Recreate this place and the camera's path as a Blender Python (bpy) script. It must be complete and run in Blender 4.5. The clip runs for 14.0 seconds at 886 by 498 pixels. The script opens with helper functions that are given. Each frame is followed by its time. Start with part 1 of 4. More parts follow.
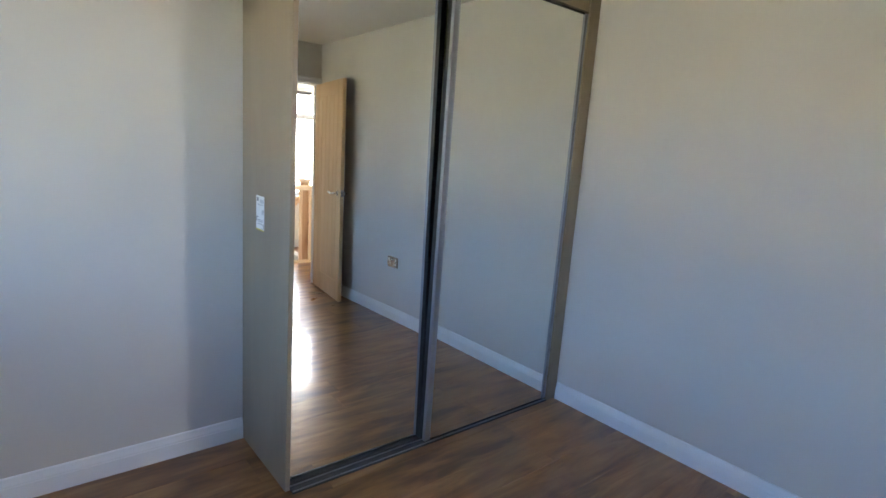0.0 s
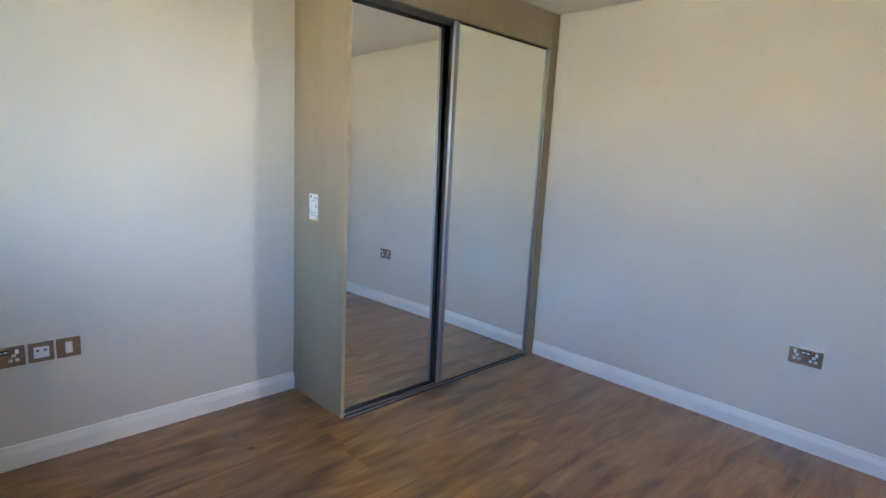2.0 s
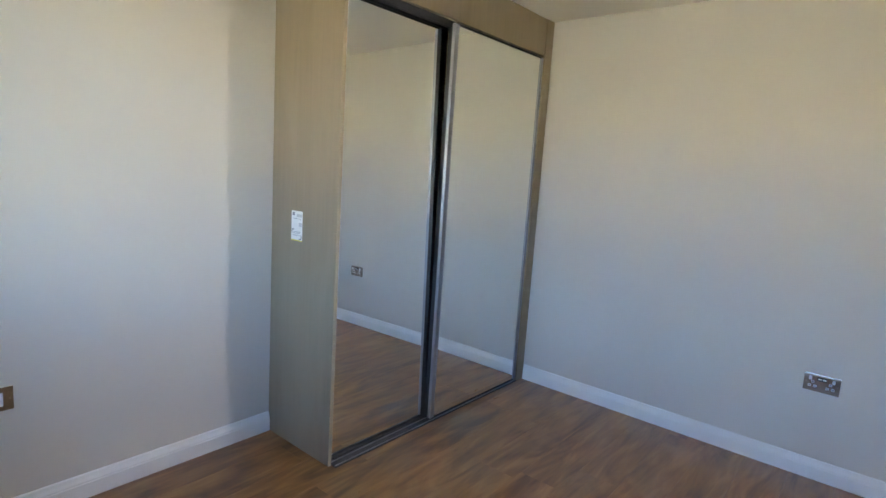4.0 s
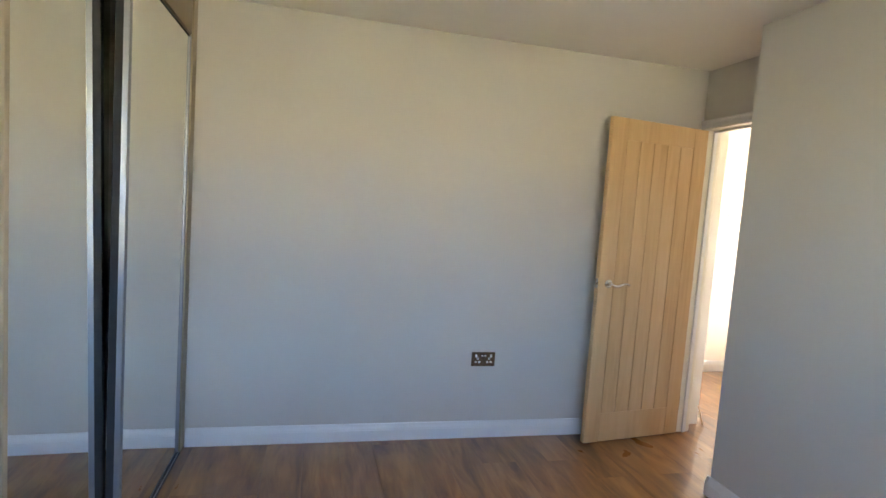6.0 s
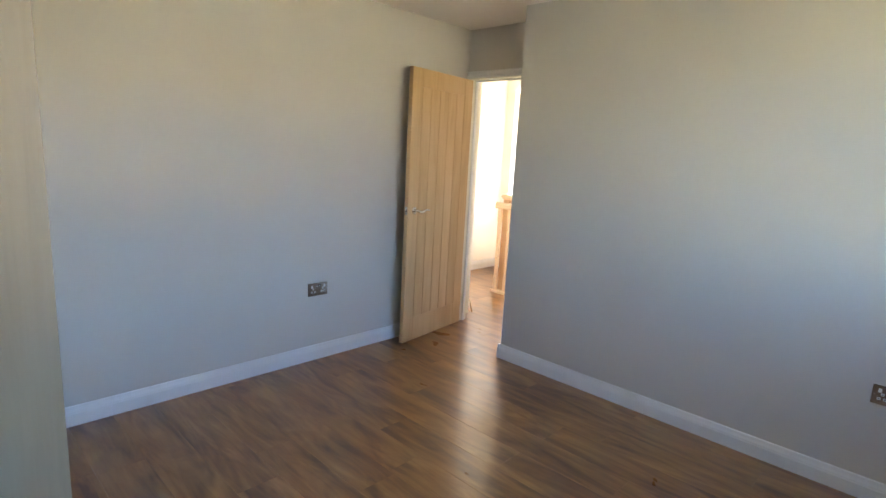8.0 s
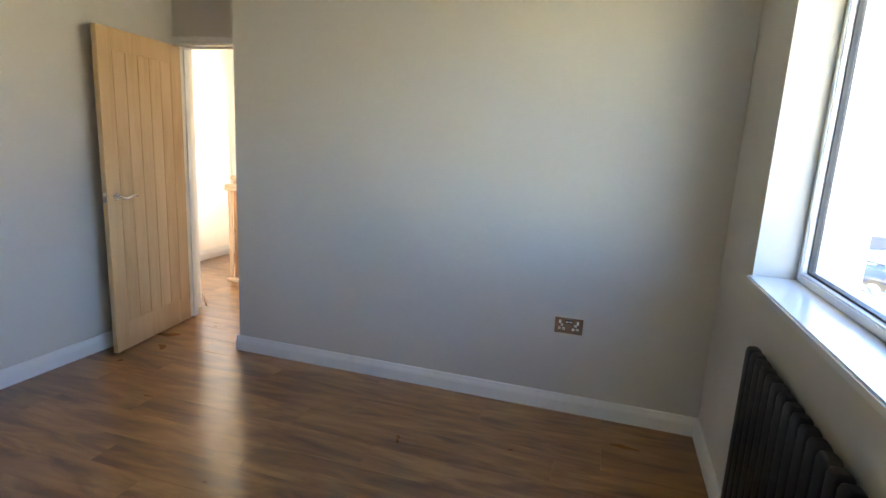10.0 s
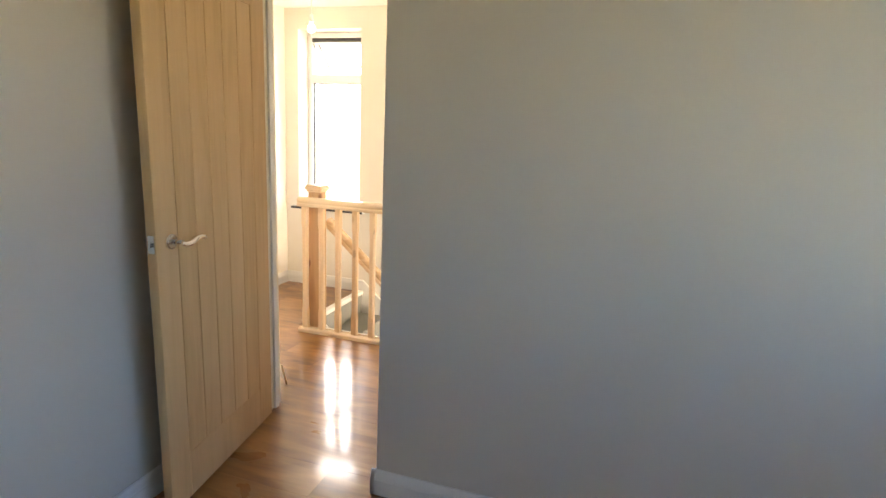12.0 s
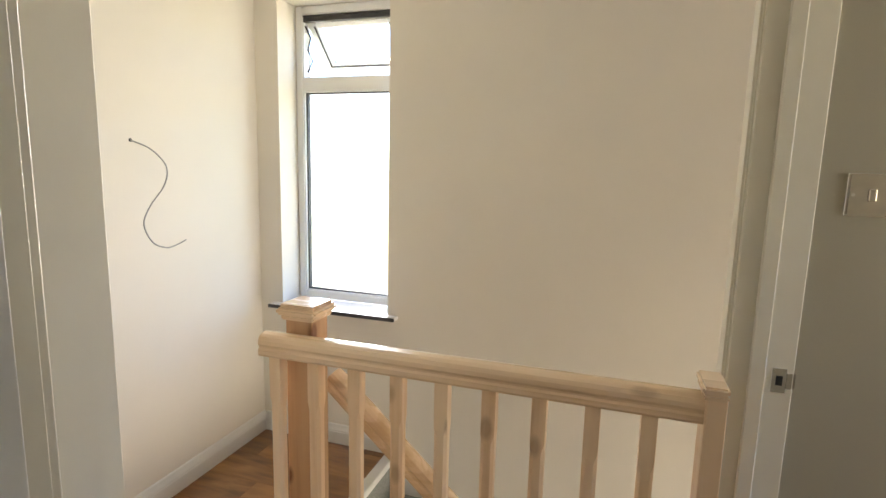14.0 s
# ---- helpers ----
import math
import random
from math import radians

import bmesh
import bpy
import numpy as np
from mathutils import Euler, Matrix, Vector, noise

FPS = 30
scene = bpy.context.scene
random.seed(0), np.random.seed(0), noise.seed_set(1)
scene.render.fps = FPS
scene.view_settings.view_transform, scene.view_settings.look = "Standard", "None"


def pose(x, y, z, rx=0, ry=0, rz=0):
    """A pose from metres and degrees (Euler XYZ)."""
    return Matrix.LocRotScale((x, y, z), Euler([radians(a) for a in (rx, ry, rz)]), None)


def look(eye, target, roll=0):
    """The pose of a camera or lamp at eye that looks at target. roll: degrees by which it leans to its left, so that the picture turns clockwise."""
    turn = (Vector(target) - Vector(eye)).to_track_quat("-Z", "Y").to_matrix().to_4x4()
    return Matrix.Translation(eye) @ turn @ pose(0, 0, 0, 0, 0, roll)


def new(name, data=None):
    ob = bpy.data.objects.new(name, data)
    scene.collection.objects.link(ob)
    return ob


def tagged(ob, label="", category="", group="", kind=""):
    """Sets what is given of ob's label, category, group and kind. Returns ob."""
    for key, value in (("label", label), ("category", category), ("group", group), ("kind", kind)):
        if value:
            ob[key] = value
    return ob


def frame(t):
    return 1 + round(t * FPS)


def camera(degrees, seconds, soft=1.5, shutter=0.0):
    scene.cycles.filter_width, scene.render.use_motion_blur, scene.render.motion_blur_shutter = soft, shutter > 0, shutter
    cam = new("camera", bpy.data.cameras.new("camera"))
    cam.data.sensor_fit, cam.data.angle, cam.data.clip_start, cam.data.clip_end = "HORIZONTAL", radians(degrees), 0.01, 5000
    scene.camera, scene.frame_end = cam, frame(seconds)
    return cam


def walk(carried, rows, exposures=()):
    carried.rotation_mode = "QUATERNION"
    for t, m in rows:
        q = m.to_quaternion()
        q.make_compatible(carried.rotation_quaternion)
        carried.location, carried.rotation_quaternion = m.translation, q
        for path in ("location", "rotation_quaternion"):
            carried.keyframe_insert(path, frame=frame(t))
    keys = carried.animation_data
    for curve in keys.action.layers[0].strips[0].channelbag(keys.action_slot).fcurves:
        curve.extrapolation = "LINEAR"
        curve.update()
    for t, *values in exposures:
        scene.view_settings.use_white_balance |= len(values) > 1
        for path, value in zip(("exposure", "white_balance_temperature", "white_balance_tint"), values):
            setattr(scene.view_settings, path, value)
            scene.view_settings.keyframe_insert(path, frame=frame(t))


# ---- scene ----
cam = camera(79.4, 14.0)
EXPOSURES = [(0, 4.13, 6420, 20), (2, 4.55, 6780, 20), (5, 4.38, 7050, 20), (6.5, 4.38, 7380, 20), (8, 4.38, 7200, 20), (9.2, 4.32, 7050, 20), (11.5, 4.26, 7750, 20), (12.5, 3.75, 8050, 18), (13.5, 3.25, 7400, 17), (14, 2.88, 6750, 14)]
PATH = [
    (0, (2.344, -2.465, 1.41), (0.835, -1.206, 1.039), 4.1),
    (0.5, (2.377, -2.694, 1.377), (1.068, -1.223, 1.026), 3.2),
    (1, (2.506, -2.897, 1.384), (1.182, -1.435, 1.055), 2.7),
    (1.5, (2.679, -3.057, 1.397), (1.322, -1.628, 1.051), 2.8),
    (2, (2.716, -3.169, 1.397), (1.319, -1.779, 1.057), 3.0),
    (2.2, (2.721, -3.207, 1.396), (1.315, -1.832, 1.031), 2.9),
    (4.3, (2.18, -3.11, 1.407), (1.015, -1.505, 1.15), 4.2),
    (4.5, (2.067, -3.086, 1.406), (1.083, -1.363, 1.156), 4.0),
    (5, (1.73, -3.049, 1.395), (0.997, -1.202, 1.17), 4.0),
    (5.5, (1.513, -3.018, 1.378), (1.312, -1.032, 1.256), 4.0),
    (6, (1.163, -3.022, 1.395), (1.631, -1.085, 1.234), 4.1),
    (6.5, (0.884, -2.913, 1.349), (1.582, -1.05, 1.146), 3.8),
    (7, (0.648, -2.849, 1.397), (1.49, -1.063, 1.079), 3.2),
    (7.5, (0.414, -2.864, 1.431), (1.577, -1.271, 1.1), 3.7),
    (8, (0.289, -2.974, 1.442), (1.704, -1.609, 1.076), 3.1),
    (8.5, (0.229, -3.082, 1.434), (1.835, -1.947, 1.07), 3.1),
    (9, (0.204, -3.201, 1.421), (2.016, -2.422, 1.089), 2.9),
    (9.2, (0.207, -3.228, 1.424), (2.074, -2.582, 1.11), 2.8),
    (11.3, (1.013, -2.131, 1.397), (2.873, -1.548, 0.952), 3.0),
    (11.5, (1.126, -1.958, 1.384), (2.979, -1.349, 0.941), 2.8),
    (12, (1.5, -1.54, 1.387), (3.368, -0.96, 0.971), 2.7),
    (12.5, (1.898, -1.174, 1.386), (3.779, -0.612, 1.003), 2.4),
    (13, (2.319, -0.86, 1.382), (4.222, -0.363, 1.023), 2.1),
    (13.3, (2.605, -0.757, 1.376), (4.515, -0.273, 1.031), 2.1),
    (13.5, (2.801, -0.679, 1.389), (4.714, -0.191, 1.064), 1.8),
    (13.6, (2.918, -0.644, 1.367), (4.828, -0.142, 1.053), 1.5),
    (14, (3.354, -0.495, 1.424), (5.234, 0.117, 1.121), 1.4),
]
walk(cam, [(t, look(eye, target, roll)) for t, eye, target, roll in PATH], EXPOSURES)

H = 2.37
GROUND = -2.75

# world, sun, large lights
world = bpy.data.worlds.new("sky")
scene.world = world
world.use_nodes = True
sky = world.node_tree.nodes.new("ShaderNodeTexSky")
sky.sky_type, sky.sun_disc = "NISHITA", False
SUN_WAY = Vector((-0.12, 0.66, 0.72)).normalized()
sky.dust_density, sky.ozone_density = 0.2, 6.5
sky.sun_elevation = math.asin(SUN_WAY.z)
sky.sun_rotation = math.atan2(SUN_WAY.x, SUN_WAY.y)
back = world.node_tree.nodes["Background"]
world.node_tree.links.new(sky.outputs[0], back.inputs[0])
back.inputs[1].default_value = 0.15
sun = new("sun", bpy.data.lights.new("sun", "SUN"))
sun.data.energy, sun.data.angle, sun.data.color = 5.0, radians(0.5), (1.0, 0.93, 0.82)
sun.matrix_world = look(SUN_WAY * 20, (0, 0, 0))
sky_lamp = new("landing_window_daylight", bpy.data.lights.new("landing_window_daylight", "AREA"))
sky_lamp.data.shape, sky_lamp.data.size, sky_lamp.data.size_y = "RECTANGLE", 0.56, 1.45
sky_lamp.data.energy, sky_lamp.data.color = 1.9, (1.0, 0.96, 0.90)
sky_lamp.data.spread = radians(105)
sky_lamp.matrix_world = look((6.03, 0.82, 1.455), (4.13, 0.0, 1.1))
hall_lamp = new("hall_door_daylight", bpy.data.lights.new("hall_door_daylight", "AREA"))
hall_lamp.data.shape, hall_lamp.data.size, hall_lamp.data.size_y = "RECTANGLE", 0.7, 1.7
hall_lamp.data.energy, hall_lamp.data.color = 8.0, (1.0, 0.92, 0.79)
hall_lamp.matrix_world = look((5.24, -3.41, -0.95), (5.0, 0.0, 0.4))
# Added fill without a known source: brightens the linings through the second doorway.
room_fill_lamp = new("second_room_fill", bpy.data.lights.new("second_room_fill", "AREA"))
room_fill_lamp.data.shape, room_fill_lamp.data.size, room_fill_lamp.data.size_y = "RECTANGLE", 0.86, 1.1
room_fill_lamp.data.energy, room_fill_lamp.data.color = 1.6, (1.0, 0.95, 0.86)
room_fill_lamp.matrix_world = look((4.20, -2.64, 1.525), (4.10, 0.0, 1.2))
bulb_lamp = new("bulb_light", bpy.data.lights.new("bulb_light", "POINT"))
bulb_lamp.data.energy, bulb_lamp.data.color, bulb_lamp.data.shadow_soft_size = 0.02, (1.0, 0.8, 0.55), 0.03
bulb_lamp.location = (5.287, 0.763, 2.08)


# ---- materials ----
def material(name, base, rough=0.6, metal=0.0, var=0.0, scale=8.0, bump=0.0, bump_scale=120.0, stretch=(1, 1, 1), base2=None, coat=0.0, spec=0.5):
    """A painted or plain surface: two tones mixed by a broad noise, fine relief by a small one."""
    m = bpy.data.materials.new(name)
    m.use_nodes = True
    nt = m.node_tree
    b = nt.nodes["Principled BSDF"]
    b.inputs["Roughness"].default_value, b.inputs["Metallic"].default_value = rough, metal
    b.inputs["Specular IOR Level"].default_value = spec
    b.inputs["Coat Weight"].default_value = coat
    b.inputs["Base Color"].default_value = (*base, 1)
    geo = nt.nodes.new("ShaderNodeNewGeometry")
    mp = nt.nodes.new("ShaderNodeMapping")
    mp.inputs["Scale"].default_value = stretch
    nt.links.new(geo.outputs["Position"], mp.inputs[0])
    if var > 0 or base2:
        n1 = nt.nodes.new("ShaderNodeTexNoise")
        n1.inputs["Scale"].default_value, n1.inputs["Detail"].default_value = scale, 6
        nt.links.new(mp.outputs[0], n1.inputs["Vector"])
        mix = nt.nodes.new("ShaderNodeMix")
        mix.data_type = "RGBA"
        second = base2 or tuple(c * (1 - var) for c in base)
        mix.inputs["A"].default_value, mix.inputs["B"].default_value = (*base, 1), (*second, 1)
        rmp = nt.nodes.new("ShaderNodeMapRange")
        rmp.inputs["From Min"].default_value, rmp.inputs["From Max"].default_value = 0.35, 0.65
        nt.links.new(n1.outputs["Fac"], rmp.inputs["Value"])
        nt.links.new(rmp.outputs[0], mix.inputs["Factor"])
        nt.links.new(mix.outputs["Result"], b.inputs["Base Color"])
        r2 = nt.nodes.new("ShaderNodeMapRange")
        r2.inputs["To Min"].default_value, r2.inputs["To Max"].default_value = max(0.02, rough * 0.9), min(1, rough * 1.12)
        nt.links.new(n1.outputs["Fac"], r2.inputs["Value"])
        nt.links.new(r2.outputs[0], b.inputs["Roughness"])
    if bump > 0:
        n2 = nt.nodes.new("ShaderNodeTexNoise")
        n2.inputs["Scale"].default_value, n2.inputs["Detail"].default_value = bump_scale, 4
        nt.links.new(mp.outputs[0], n2.inputs["Vector"])
        bp = nt.nodes.new("ShaderNodeBump")
        bp.inputs["Strength"].default_value, bp.inputs["Distance"].default_value = bump, 0.002
        nt.links.new(n2.outputs["Fac"], bp.inputs["Height"])
        nt.links.new(bp.outputs[0], b.inputs["Normal"])
    return m


def wood(name, light, mid, dark, axis, rough, grain=1.0, blotch=2.0, knots=0.0, bump=0.15, coat=0.0, spread=1.0, swirl=0.0):
    """Wood grain that runs along one axis; each piece shifts its pattern and tone by its own random number."""
    m = bpy.data.materials.new(name)
    m.use_nodes = True
    nt = m.node_tree
    b = nt.nodes["Principled BSDF"]
    geo = nt.nodes.new("ShaderNodeNewGeometry")
    info = nt.nodes.new("ShaderNodeObjectInfo")
    off = nt.nodes.new("ShaderNodeVectorMath")
    off.operation = "SCALE"
    off.inputs[0].default_value = (37.0, 23.0, 11.0)
    nt.links.new(info.outputs["Random"], off.inputs["Scale"])
    add = nt.nodes.new("ShaderNodeVectorMath")
    nt.links.new(geo.outputs["Position"], add.inputs[0])
    nt.links.new(off.outputs[0], add.inputs[1])

    def noise_at(scale, along, detail, distort):
        mp = nt.nodes.new("ShaderNodeMapping")
        s = [1.0, 1.0, 1.0]
        s[axis] = along
        mp.inputs["Scale"].default_value = s
        nt.links.new(add.outputs[0], mp.inputs[0])
        n = nt.nodes.new("ShaderNodeTexNoise")
        n.inputs["Scale"].default_value, n.inputs["Detail"].default_value, n.inputs["Distortion"].default_value = scale, detail, distort
        nt.links.new(mp.outputs[0], n.inputs["Vector"])
        return n.outputs["Fac"]

    broad = noise_at(blotch * 3, 0.22 - 0.05 * swirl, 3, 0.6)
    fine = noise_at(60 * grain, 0.035, 5, 0.3)
    streak = noise_at(16 * grain * (1 - 0.45 * swirl), 0.06 + 0.06 * swirl, 4, 1.0 + 0.8 * swirl)

    def math_node(op, a, bb):
        k = nt.nodes.new("ShaderNodeMath")
        k.operation = op
        for i, v in enumerate((a, bb)):
            if isinstance(v, (int, float)):
                k.inputs[i].default_value = v
            else:
                nt.links.new(v, k.inputs[i])
        return k.outputs[0]

    total = math_node("ADD", math_node("MULTIPLY", broad, 0.55 + 0.08 * swirl), math_node("MULTIPLY", streak, 0.35 - 0.03 * swirl))
    total = math_node("ADD", total, math_node("MULTIPLY", fine, 0.18 - 0.08 * swirl))
    total = math_node("ADD", total, math_node("MULTIPLY", math_node("SUBTRACT", info.outputs["Random"], 0.5), 0.10 * spread))
    ramp = nt.nodes.new("ShaderNodeValToRGB")
    ramp.color_ramp.elements[0].position, ramp.color_ramp.elements[0].color = 0.40, (*dark, 1)
    ramp.color_ramp.elements[1].position, ramp.color_ramp.elements[1].color = 0.68, (*light, 1)
    e = ramp.color_ramp.elements.new(0.53)
    e.color = (*mid, 1)
    nt.links.new(total, ramp.inputs[0])
    colour = ramp.outputs[0]
    if knots > 0:
        mp = nt.nodes.new("ShaderNodeMapping")
        s = [1.0, 1.0, 1.0]
        s[axis] = 0.55
        mp.inputs["Scale"].default_value = s
        nt.links.new(add.outputs[0], mp.inputs[0])
        v = nt.nodes.new("ShaderNodeTexVoronoi")
        v.inputs["Scale"].default_value = 9
        nt.links.new(mp.outputs[0], v.inputs["Vector"])
        k = nt.nodes.new("ShaderNodeMapRange")
        k.inputs["From Min"].default_value, k.inputs["From Max"].default_value = 0.10, 0.19
        k.inputs["To Min"].default_value, k.inputs["To Max"].default_value = knots, 0.0
        nt.links.new(v.outputs["Distance"], k.inputs["Value"])
        mix = nt.nodes.new("ShaderNodeMix")
        mix.data_type = "RGBA"
        mix.inputs["B"].default_value = (0.16, 0.06, 0.025, 1)
        nt.links.new(k.outputs[0], mix.inputs["Factor"])
        nt.links.new(colour, mix.inputs["A"])
        colour = mix.outputs["Result"]
    nt.links.new(colour, b.inputs["Base Color"])
    rr = nt.nodes.new("ShaderNodeMapRange")
    rr.inputs["To Min"].default_value, rr.inputs["To Max"].default_value = rough * 0.8, rough * 1.25
    nt.links.new(streak, rr.inputs["Value"])
    nt.links.new(rr.outputs[0], b.inputs["Roughness"])
    b.inputs["Coat Weight"].default_value, b.inputs["Coat Roughness"].default_value = coat, 0.12
    bp = nt.nodes.new("ShaderNodeBump")
    bp.inputs["Strength"].default_value, bp.inputs["Distance"].default_value = bump, 0.001
    nt.links.new(fine, bp.inputs["Height"])
    nt.links.new(bp.outputs[0], b.inputs["Normal"])
    return m


def laminate(name, light, mid, dark):
    """Printed walnut along y: broad cloudy figure with bent streaks, a satin lacquer with faint ripples."""
    m = bpy.data.materials.new(name)
    m.use_nodes = True
    nt = m.node_tree
    b = nt.nodes["Principled BSDF"]
    geo = nt.nodes.new("ShaderNodeNewGeometry")
    info = nt.nodes.new("ShaderNodeObjectInfo")
    off = nt.nodes.new("ShaderNodeVectorMath")
    off.operation = "SCALE"
    off.inputs[0].default_value = (37.0, 23.0, 11.0)
    nt.links.new(info.outputs["Random"], off.inputs["Scale"])
    add = nt.nodes.new("ShaderNodeVectorMath")
    nt.links.new(geo.outputs["Position"], add.inputs[0])
    nt.links.new(off.outputs[0], add.inputs[1])

    def noise_at(scale, along, detail, distort, rough=0.5):
        mp = nt.nodes.new("ShaderNodeMapping")
        mp.inputs["Scale"].default_value = (1.0, along, 1.0)
        nt.links.new(add.outputs[0], mp.inputs[0])
        n = nt.nodes.new("ShaderNodeTexNoise")
        n.inputs["Scale"].default_value, n.inputs["Detail"].default_value = scale, detail
        n.inputs["Distortion"].default_value, n.inputs["Roughness"].default_value = distort, rough
        nt.links.new(mp.outputs[0], n.inputs["Vector"])
        return n.outputs["Fac"]

    def weighted(socket, k):
        w = nt.nodes.new("ShaderNodeMath")
        w.operation = "MULTIPLY_ADD"
        nt.links.new(socket, w.inputs[0])
        w.inputs[1].default_value = k
        return w

    cloud = weighted(noise_at(7.5, 0.24, 3, 1.2), 0.64)
    figure = weighted(noise_at(17.0, 0.13, 3, 1.3, 0.5), 0.30)
    pore = weighted(noise_at(75.0, 0.05, 3, 0.4), 0.06)
    piece = weighted(info.outputs["Random"], 0.04)
    piece.inputs[2].default_value = -0.02
    for a, c in ((piece, cloud), (cloud, figure), (figure, pore)):
        nt.links.new(a.outputs[0], c.inputs[2])
    ramp = nt.nodes.new("ShaderNodeValToRGB")
    ramp.color_ramp.elements[0].position, ramp.color_ramp.elements[0].color = 0.35, (*dark, 1)
    ramp.color_ramp.elements[1].position, ramp.color_ramp.elements[1].color = 0.65, (*light, 1)
    ramp.color_ramp.elements.new(0.50).color = (*mid, 1)
    nt.links.new(pore.outputs[0], ramp.inputs[0])
    nt.links.new(ramp.outputs[0], b.inputs["Base Color"])
    rr = nt.nodes.new("ShaderNodeMapRange")
    rr.inputs["To Min"].default_value, rr.inputs["To Max"].default_value = 0.24, 0.36
    nt.links.new(noise_at(5.0, 0.6, 4, 0.5), rr.inputs["Value"])
    nt.links.new(rr.outputs[0], b.inputs["Roughness"])
    b.inputs["Coat Weight"].default_value, b.inputs["Coat Roughness"].default_value = 0.6, 0.10
    bp = nt.nodes.new("ShaderNodeBump")
    bp.inputs["Strength"].default_value, bp.inputs["Distance"].default_value = 0.05, 0.001
    nt.links.new(noise_at(40.0, 0.12, 3, 0.3), bp.inputs["Height"])
    nt.links.new(bp.outputs[0], b.inputs["Normal"])
    return m


def glass(name):
    m = bpy.data.materials.new(name)
    m.use_nodes = True
    nt = m.node_tree
    out = nt.nodes["Material Output"]
    nt.nodes.remove(nt.nodes["Principled BSDF"])
    tr = nt.nodes.new("ShaderNodeBsdfTransparent")
    gl = nt.nodes.new("ShaderNodeBsdfGlossy")
    gl.inputs["Roughness"].default_value = 0.01
    lw = nt.nodes.new("ShaderNodeLayerWeight")
    lw.inputs["Blend"].default_value = 0.5
    fr = nt.nodes.new("ShaderNodeMath")
    fr.operation = "POWER"
    fr.inputs[1].default_value = 5.0
    nt.links.new(lw.outputs["Facing"], fr.inputs[0])
    half = nt.nodes.new("ShaderNodeMapRange")
    half.inputs["To Min"].default_value, half.inputs["To Max"].default_value = 0.03, 0.6
    nt.links.new(fr.outputs[0], half.inputs["Value"])
    mx = nt.nodes.new("ShaderNodeMixShader")
    tr.inputs["Color"].default_value = (0.93, 0.96, 0.95, 1)
    nt.links.new(half.outputs[0], mx.inputs[0])
    nt.links.new(tr.outputs[0], mx.inputs[1])
    nt.links.new(gl.outputs[0], mx.inputs[2])
    nt.links.new(mx.outputs[0], out.inputs["Surface"])
    return m


def glowing(name, colour, strength):
    m = bpy.data.materials.new(name)
    m.use_nodes = True
    b = m.node_tree.nodes["Principled BSDF"]
    b.inputs["Base Color"].default_value = (*colour, 1)
    b.inputs["Emission Color"].default_value, b.inputs["Emission Strength"].default_value = (*colour, 1), strength
    return m


M_WALL = material("warm grey matt wall paint", (0.60, 0.57, 0.52), 0.75, var=0.05, scale=1.3, bump=0.06, bump_scale=260)
M_LANDING = material("cream matt wall paint", (0.82, 0.78, 0.71), 0.7, var=0.05, scale=1.5, bump=0.08, bump_scale=240)
M_CEIL = material("white ceiling paint", (0.88, 0.86, 0.81), 0.8, var=0.03, scale=1.5, bump=0.05, bump_scale=200)
M_TRIM = material("white satin trim paint", (0.78, 0.78, 0.77), 0.38, var=0.06, scale=5, bump=0.05, bump_scale=70)
M_CREAMTRIM = material("cream satin trim paint", (0.80, 0.76, 0.65), 0.32, var=0.06, scale=5, bump=0.05, bump_scale=70)
# Tone lowered to offset the added lamp in the second room.
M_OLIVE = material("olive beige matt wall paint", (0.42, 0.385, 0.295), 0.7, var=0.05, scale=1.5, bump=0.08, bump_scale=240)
M_GLOSS = material("white gloss sill paint", (0.80, 0.80, 0.80), 0.14, var=0.03, scale=3, bump=0.02, bump_scale=40)
M_PVC = material("white window plastic", (0.82, 0.83, 0.84), 0.28, var=0.02, scale=3)
M_FLOOR = laminate("walnut laminate", (0.40, 0.198, 0.066), (0.268, 0.119, 0.036), (0.130, 0.053, 0.016))
M_OAK = wood("oak veneer", (0.63, 0.425, 0.23), (0.58, 0.38, 0.195), (0.50, 0.315, 0.15), 2, 0.42, grain=1.5, blotch=1.4, bump=0.12, spread=0.45, swirl=0.3)
M_PINE = wood("knotty pine", (0.84, 0.65, 0.44), (0.79, 0.57, 0.36), (0.66, 0.43, 0.24), 2, 0.45, grain=0.9, blotch=1.5, knots=0.4, bump=0.12)
M_PINE_Y = wood("knotty pine rail", (0.84, 0.66, 0.46), (0.79, 0.59, 0.39), (0.66, 0.45, 0.26), 1, 0.26, grain=0.9, blotch=1.5, knots=0.3, bump=0.04, coat=0.6)
M_PINE_RED = wood("reddish knotty pine", (0.66, 0.44, 0.26), (0.56, 0.345, 0.185), (0.40, 0.215, 0.105), 2, 0.42, grain=0.9, blotch=1.5, knots=0.9, bump=0.12)
M_CARCASS = wood("greige oak laminate", (0.32, 0.258, 0.176), (0.295, 0.236, 0.158), (0.265, 0.208, 0.138), 2, 0.45, grain=2.2, blotch=1.5, bump=0.12)
M_MIRROR = material("mirror glass", (0.86, 0.885, 0.86), 0.015, metal=1.0)
M_ALU = material("satin aluminium", (0.35, 0.365, 0.395), 0.5, metal=1.0, var=0.08, scale=40, stretch=(1, 1, 0.05))
M_BLACK = material("black brush seal", (0.012, 0.012, 0.014), 0.6, var=0.2, scale=60)
M_CHROME = material("polished chrome", (0.84, 0.83, 0.81), 0.09, metal=1.0, var=0.06, scale=30)
M_NICKEL = material("polished nickel", (0.62, 0.57, 0.51), 0.13, metal=1.0, var=0.1, scale=30)
